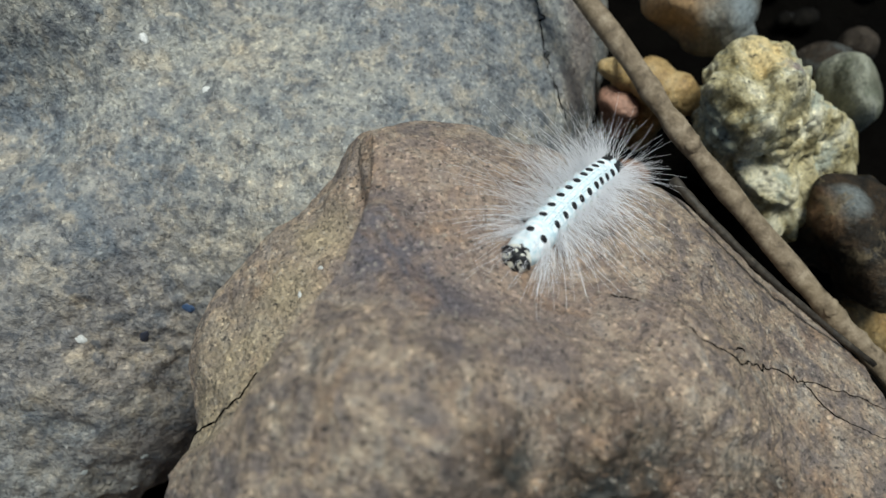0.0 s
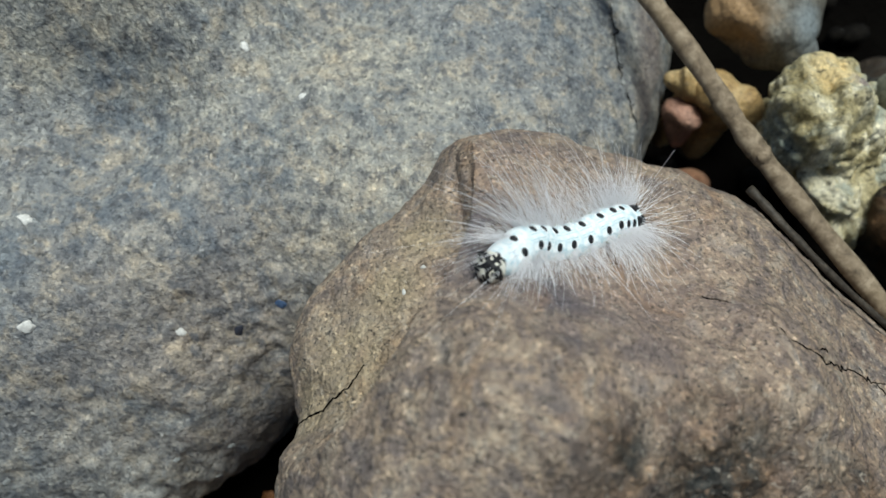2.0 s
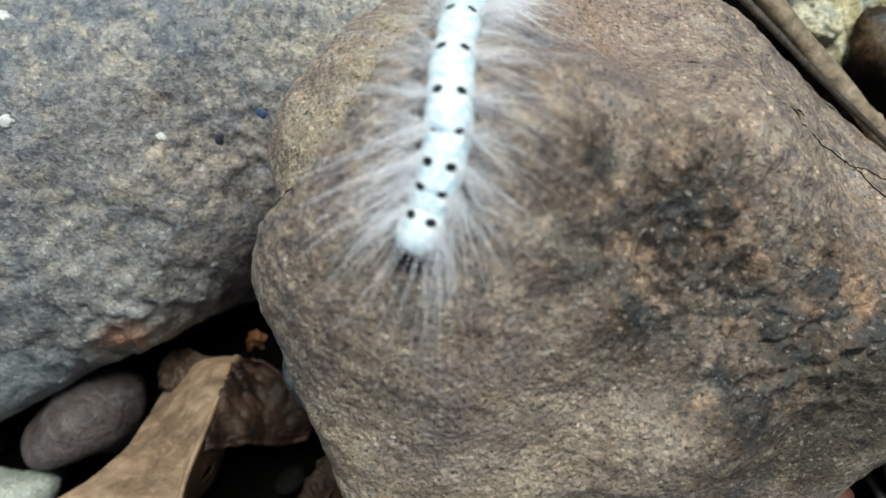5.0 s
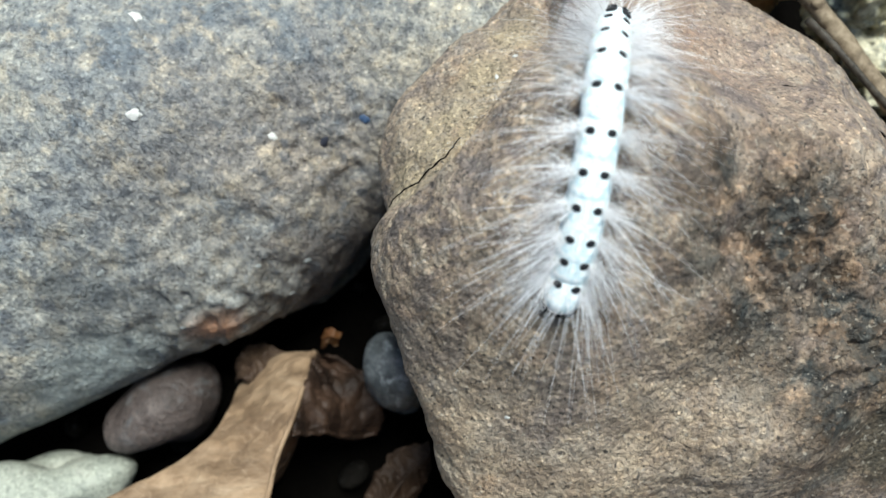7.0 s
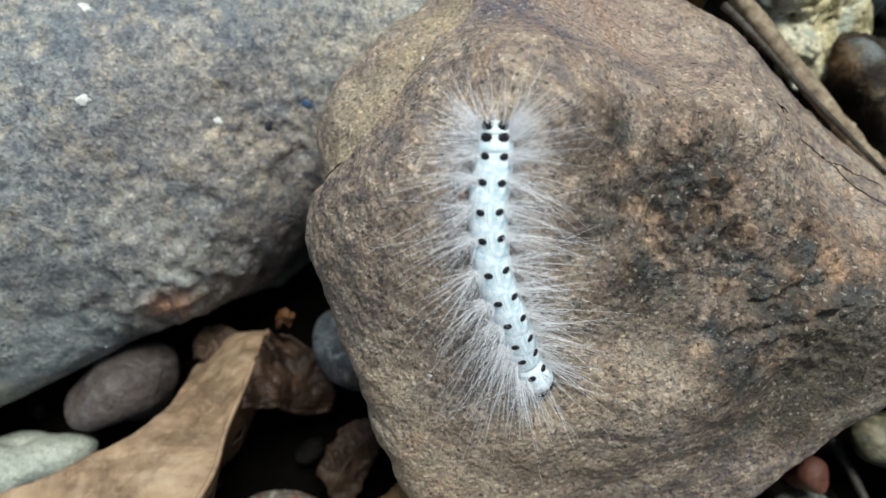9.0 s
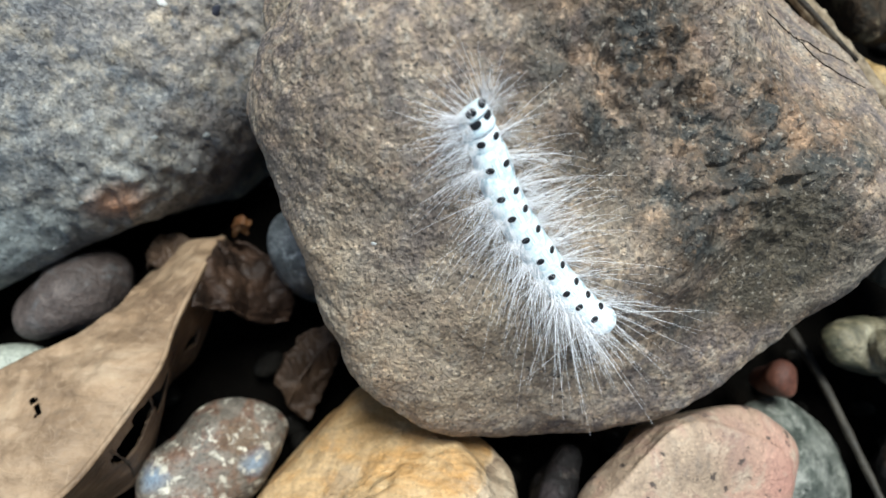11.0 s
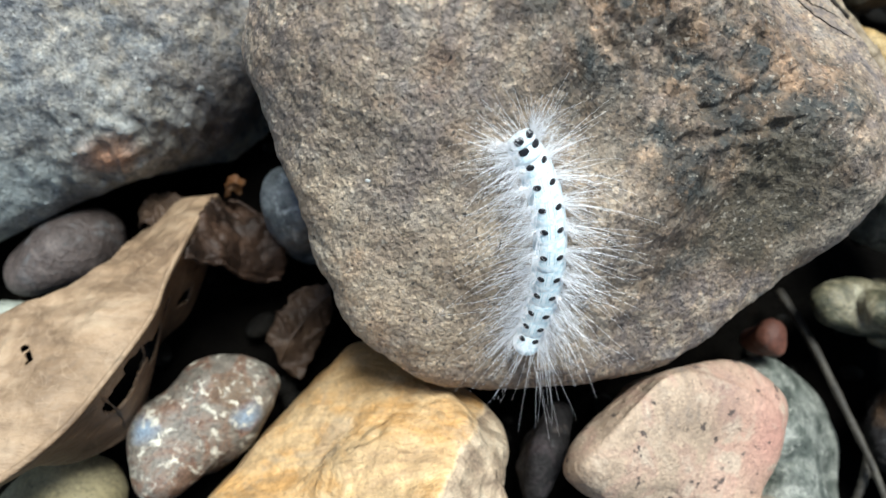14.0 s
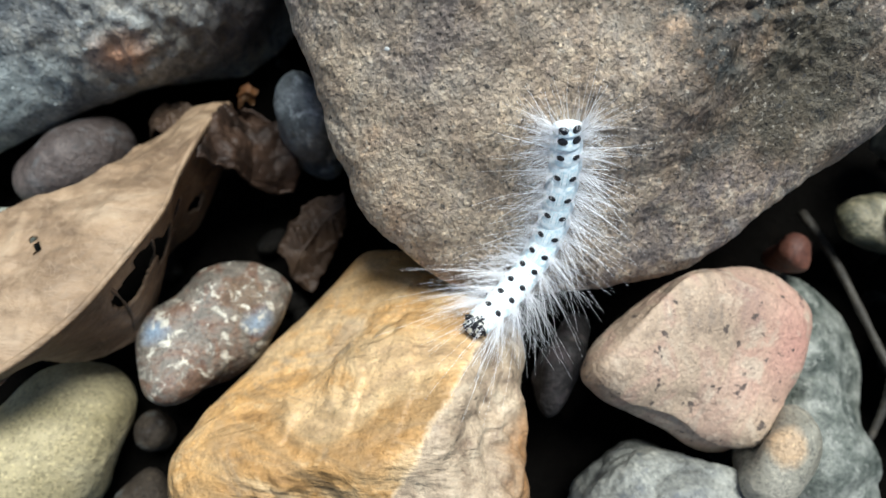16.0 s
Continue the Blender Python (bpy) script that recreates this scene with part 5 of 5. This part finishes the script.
def hairs(rng, count, shortest, longest, lean, radius, tufts, spread, droop, rise=0.75, sweep=0.2):
    """Tapered, softly bent hairs that fan out of the warts of one body ring. tufts: the warts' angles from the top; x runs to the head, z up."""
    bm = bmesh.new()
    for k in range(count):
        a = rng.choice((-1, 1)) * (rng.choice(tufts) + rng.gauss(0, 0.05))
        tilt = a + rng.gauss(0, spread * 0.8)
        out = Vector((lean + rng.gauss(0, spread), math.sin(tilt), math.cos(tilt) * rise + 0.15)).normalized()
        base = Vector((rng.gauss(0, 0.14) * SPACING, math.sin(a) * GIRTH * 0.9, math.cos(a) * GIRTH * 0.86))
        size = shortest + (longest - shortest) * rng.random() ** 1.4
        bend = Vector((rng.gauss(sweep, 0.09), rng.gauss(0, 0.07), rng.gauss(-droop, 0.08))) * size
        side = out.cross(Vector((0.3, 0.2, 1))).normalized()
        up = side.cross(out)
        old = None
        for j in range(6):
            u = j / 5
            p = base + out * size * u + bend * u * u
            r = radius * (1 - 0.75 * u)
            ring = [bm.verts.new(p + r * (side * math.cos(w) + up * math.sin(w))) for w in (0, 2.094, 4.189)]
            if old:
                for i in range(3):
                    bm.faces.new((old[i], old[(i + 1) % 3], ring[(i + 1) % 3], ring[i]))
            old = ring
    return bm


def ring_body(rad, long, ahead=0.0):
    """One plump body ring, long enough to run into its neighbours."""
    bm = bmesh.new()
    bmesh.ops.create_uvsphere(bm, u_segments=32, v_segments=24, radius=1, matrix=Matrix.Rotation(math.pi / 2, 4, "Y"))
    for v in bm.verts:
        x, y, z = v.co
        q = math.hypot(y, z)
        s = max(0.0, 1 - abs(x) ** 4.0) ** 0.5 / q if q > 1e-6 else 0
        v.co = Vector((x * long, y * s * rad, z * s * rad * 0.95))
        v.co *= 1 + 0.02 * noise.noise(v.co * 1800)
        v.co.x += ahead
    return bm


def oval(at, rx, ry, rz, turn=0.0):
    bm = bmesh.new()
    bmesh.ops.create_icosphere(bm, subdivisions=3, radius=1, matrix=Matrix.Translation(at) @ Matrix.Rotation(turn, 4, "X") @ Matrix.Diagonal((rx, ry, rz, 1)))
    return bm


def streak(rad, angle, width):
    """A faint lengthwise line on a ring's back."""
    bm = bmesh.new()
    old = None
    for k in range(9):
        x = (k / 8 - 0.5) * SPACING * 0.8
        rise = rad * (1 - abs(x / (SPACING * 1.3)) ** 2.6) ** 0.5 + 0.00004
        row = [bm.verts.new((x, math.sin(angle + w) * rise, math.cos(angle + w) * rise * 0.95)) for w in (-width, 0, width)]
        if old:
            for i in range(2):
                bm.faces.new((old[i], old[i + 1], row[i + 1], row[i]))
        old = row
    return bm


def face_band(angles, width):
    """A flat black band over the head, through (sideways, upward) degrees from the middle of the face."""
    pts = []
    for u, v in angles:
        a, e = radians(u), radians(v + 42)
        pts.append(Vector((math.cos(e) * math.cos(a) * 0.00188, math.cos(e) * math.sin(a) * 0.00208 + math.sin(a) * 0.0004, math.sin(e) * 0.00208)))
    fine = [spline(pts, k / 24) for k in range(25)]
    bm = bmesh.new()
    tube(bm, fine, [width * (0.7 + 0.3 * math.sin(math.pi * k / 24)) for k in range(25)], 8)
    return bm


def caterpillar():
    root = tagged(new("caterpillar"), "white hairy caterpillar with paired black spots and black-striped head", "caterpillar")
    rng = random.Random(11)
    body = []
    for i in range(SEGMENTS):
        # i counts from the ring behind the head to the tail
        rad = GIRTH * (0.93, 0.98, 1.0, 1.0, 1.0, 1.0, 1.0, 1.0, 0.99, 0.96, 0.92, 0.86)[i]
        ring = part("body_ring", ring_body(rad, SPACING * (1.1, 1.15, 1.30, 1.35, 1.45, 1.45, 1.45, 1.45, 1.3, 1.0, 0.60, 0.36)[i], (0.0006 if i in (0, 10) else 0.0003 if i == 11 else 0.0)), SKIN, root)
        big = 1.35 if i < SEGMENTS - 2 else 1.75
        for s in (-1, 1):
            a = s * (0.50 if i < SEGMENTS - 2 else 0.47)
            shift = 0.0 if i < SEGMENTS - 1 else -0.0001
            part("spot", oval((shift, math.sin(a) * rad, math.cos(a) * rad * 0.955), 0.00036 * big, 0.00046 * big, 0.00022, -a), SPOT, ring)
            part("wart", oval((0.0003, math.sin(s * 1.15) * rad * 0.97, math.cos(s * 1.15) * rad * 0.93), 0.0004, 0.0004, 0.0003), FOOT, ring)
            if 0 < i < SEGMENTS - 3:
                for angle in (0.15, 0.30, 0.80):
                    part("stripe", streak(rad, s * angle, 0.028), STRIPE, ring)
            if i in (0, 1, 2, 5, 6, 7, 8, 11):
                part("foot", oval((0, s * 0.0010, -rad * 0.95), 0.0005, 0.00045, 0.0008), FOOT, ring)
        lean = (1.5, 0.9, 0.45, 0.2, 0.12, 0.1, 0.08, 0.05, 0.0, -0.25, -0.7, -1.3)[i]
        ends_of_body = i in (0, 1, 10, 11)
        longest = (0.0165, 0.0165, 0.016, 0.0155, 0.015, 0.015, 0.0145, 0.014, 0.0135, 0.0125, 0.0115, 0.0105)[i]
        part("long_hair", hairs(rng, 44 if ends_of_body else 40, 0.4 * longest, longest, lean, 0.000034, (0.08, 0.4, 0.85, 1.35) if i in (0, 11) else (0.85, 1.25, 1.6), 0.50 if ends_of_body else 0.28, 0.10, 0.2 if i in (0, 11) else 0.5 if ends_of_body else 0.75, 0.22 if i < 9 else 0.05), HAIR, ring)
        part("fine_hair", hairs(rng, 230, 0.0025, 0.0080, lean * 0.7, 0.000017, (0.8, 1.1, 1.4, 1.7), 0.42, 0.12), HAIR, ring)
        body.append(ring)
    head = part("head", oval((0, 0, 0), 0.0019, 0.0021, 0.0021), HEAD_PALE, root, "cream head with black stripes")
    # the face looks ahead and up: rings round the two lobes, a forked pale mask between black bands
    ring = [(38 + 23 * math.cos(math.radians(a)), 6 + 27 * math.sin(math.radians(a))) for a in range(-40, 280, 20)]
    for s in (-1, 1):
        part("head_stripe", face_band([(s * u, v) for u, v in ring], 0.00030), SPOT, head)
        part("head_stripe", face_band([(s * 13, 62), (s * 11, 34), (s * 7, 12), (s * 5, 0)], 0.00022), SPOT, head)
        part("head_stripe", face_band([(s * 8, -22), (s * 22, -36), (s * 40, -44)], 0.00024), SPOT, head)
        part("head_stripe", face_band([(s * 78, 40), (s * 80, 10), (s * 76, -20)], 0.00032), SPOT, head)
        part("head_stripe", face_band([(s * 13, 62), (s * 15, 88), (s * 26, 112), (s * 48, 122)], 0.00026), SPOT, head)
        part("head_stripe", face_band([(s * 40, 50), (s * 58, 78), (s * 84, 92)], 0.00026), SPOT, head)
        part("eye_patch", face_band([(s * 42, 2), (s * 44, 10)], 0.00040), SPOT, head)
        part("mouthpart", oval((0.0016, s * 0.0004, -0.0006), 0.0004, 0.0003, 0.0004), SPOT, head)
    return root, head, body


CATERPILLAR, HEAD, BODY = caterpillar()


def rigid(origin, ahead):
    """A pose whose x looks ahead and whose z is as upright as it can be."""
    x = ahead.normalized()
    y = Vector((0, 0, 1)).cross(x).normalized()
    z = x.cross(y)
    return Matrix.Translation(origin) @ Matrix((x, y, z)).transposed().to_4x4()


def crawl(seconds, *back, nod=0):
    """The poses at one moment: the thing's, the head's and each ring's in the thing's space. back: head to tail along the back, in tenths of a millimetre; nod: how far the head is bowed, in degrees."""
    line = [Vector(p) / 10000 for p in back]
    poses = []
    for f in (0.0, *RINGS):
        reach = 0.11 if 0.15 < f < 0.8 else 0.05
        ahead = spline(line, f - reach) - spline(line, f + reach)
        # the head and the last rings lie flatter than the slope under them
        ahead.z *= 0.4 if f == 0 else 0.7 if f < 0.15 else 0.45 if f > 0.95 else 0.65 if f > 0.9 else 0.85 if f > 0.84 else 1.0
        m = rigid(spline(line, f), ahead)
        poses.append(m @ Matrix.Translation((0, 0, -GIRTH * 0.93)))
    poses[0] = poses[0] @ pose(-0.00002 * nod, 0, -0.00003 * nod, 0, nod, 0)
    base = poses[6].copy()
    base.translation.z -= 0.0026
    inverse = base.inverted()
    return seconds, base, [inverse @ m for m in poses]


CRAWL = [
    crawl(0, (122, 703, 891), (163, 756, 853), (193, 797, 816), (219, 826, 794), (240, 850, 772), (260, 870, 748), (281, 894, 724)),
    crawl(0.5, (59, 690, 935), (115, 732, 887), (157, 768, 847), (187, 798, 819), (220, 827, 794), (243, 848, 774), (259, 861, 757)),
    crawl(1, (20, 684, 958), (71, 718, 913), (120, 746, 873), (161, 782, 841), (190, 804, 814), (217, 820, 799), (236, 832, 785)),
    crawl(1.5, (-4, 690, 964), (40, 715, 929), (76, 726, 898), (121, 757, 869), (156, 784, 841), (183, 797, 821), (204, 811, 808)),
    crawl(2, (-51, 662, 1004), (2, 706, 961), (34, 713, 927), (77, 733, 896), (124, 763, 868), (147, 772, 850), (166, 781, 835)),
    crawl(2.5, (-104, 597, 1057), (-64, 671, 1003), (-7, 710, 954), (35, 722, 921), (78, 737, 895), (112, 750, 877), (130, 750, 867), nod=15),
    crawl(3, (-85, 515, 1156), (-81, 606, 1068), (-41, 683, 987), (7, 719, 943), (44, 727, 916), (72, 730, 900), (94, 725, 896), nod=35),
    crawl(3.5, (-49, 460, 1179), (-65, 537, 1138), (-56, 637, 1037), (-18, 709, 965), (20, 735, 926), (50, 732, 910), (65, 715, 910), nod=40),
    crawl(4, (-39, 409, 1160), (-52, 467, 1164), (-59, 556, 1117), (-40, 664, 1015), (-5, 727, 949), (27, 738, 920), (39, 716, 923), nod=40),
    crawl(4.5, (-58, 347, 1126), (-60, 407, 1150), (-59, 480, 1152), (-59, 586, 1100), (-41, 693, 996), (-11, 727, 950), (17, 727, 931), nod=40),
    crawl(5, (-101, 316, 1103), (-80, 366, 1128), (-64, 427, 1153), (-61, 523, 1147), (-50, 658, 1029), (-33, 709, 972), (-15, 732, 942), nod=40),
    crawl(5.8, (-96, 284, 1066), (-80, 330, 1108), (-67, 390, 1143), (-63, 491, 1171), (-53, 606, 1074), (-35, 666, 1003), (-19, 699, 967), nod=42),
    crawl(6.6, (-91, 252, 1034), (-79, 295, 1081), (-70, 354, 1122), (-65, 442, 1166), (-55, 546, 1143), (-38, 620, 1054), (-23, 665, 983), nod=42),
    crawl(7.5, (-85, 216, 1005), (-79, 255, 1047), (-73, 314, 1097), (-65, 388, 1137), (-59, 474, 1163), (-41, 564, 1138), (-28, 626, 1102), nod=45),
    crawl(8, (-59, 175, 956), (-64, 203, 993), (-68, 263, 1050), (-70, 329, 1103), (-68, 403, 1142), (-62, 470, 1169), (-56, 524, 1168), nod=45),
    crawl(8.5, (-19, 123, 886), (-35, 155, 933), (-52, 208, 995), (-62, 266, 1053), (-62, 327, 1102), (-60, 389, 1140), (-58, 434, 1166), nod=45),
    crawl(9, (52, 109, 842), (16, 142, 899), (-12, 182, 963), (-44, 235, 1024), (-61, 298, 1080), (-61, 355, 1122), (-63, 402, 1153), nod=45),
    crawl(9.5, (102, 107, 834), (60, 126, 868), (25, 160, 925), (-12, 210, 992), (-48, 270, 1056), (-60, 328, 1103), (-63, 375, 1138), nod=45),
    crawl(10, (142, 92, 823), (107, 107, 841), (66, 141, 885), (28, 181, 949), (-18, 235, 1017), (-45, 286, 1070), (-60, 326, 1111), nod=45),
    crawl(10.2, (164, 80, 817), (131, 97, 832), (88, 133, 870), (42, 173, 932), (-3, 219, 997), (-29, 267, 1051), (-52, 302, 1093), nod=40),
    crawl(12.3, (295, 9, 667), (254, 24, 719), (204, 52, 779), (168, 83, 821), (129, 122, 857), (83, 166, 901), (43, 194, 960)),
    crawl(12.5, (288, -38, 591), (243, 10, 681), (200, 46, 766), (172, 80, 817), (134, 122, 856), (86, 165, 901), (46, 194, 960), nod=25),
    crawl(13, (159, -74, 551), (181, -25, 637), (185, 32, 739), (169, 79, 809), (137, 121, 853), (93, 162, 896), (56, 192, 952), nod=45),
    crawl(13.5, (130, -58, 605), (145, -27, 656), (158, 19, 729), (156, 71, 796), (137, 116, 846), (95, 159, 891), (54, 190, 947), nod=45),
    crawl(14, (136, -80, 563), (142, -51, 608), (151, -10, 678), (151, 36, 754), (139, 92, 818), (115, 141, 863), (84, 177, 908), nod=45),
    crawl(14.5, (156, -125, 514), (156, -90, 543), (154, -47, 604), (150, -5, 685), (141, 47, 762), (132, 92, 815), (115, 130, 856), nod=45),
    crawl(15, (143, -150, 437), (166, -117, 476), (163, -83, 540), (152, -42, 617), (147, 10, 702), (145, 52, 772), (131, 90, 826), nod=30),
    crawl(15.5, (73, -190, 512), (118, -145, 518), (146, -98, 538), (152, -60, 592), (146, -11, 672), (142, 36, 747), (129, 73, 813)),
    crawl(16, (38, -212, 545), (78, -167, 529), (114, -116, 530), (139, -72, 572), (147, -30, 640), (148, 11, 709), (141, 46, 777)),
]


def motions():
    walk(CATERPILLAR, [(t, base) for t, base, _ in CRAWL])
    walk(HEAD, [(t, poses[0]) for t, _, poses in CRAWL])
    for i, ring in enumerate(BODY):
        walk(ring, [(t, poses[i + 1]) for t, _, poses in CRAWL])


motions()
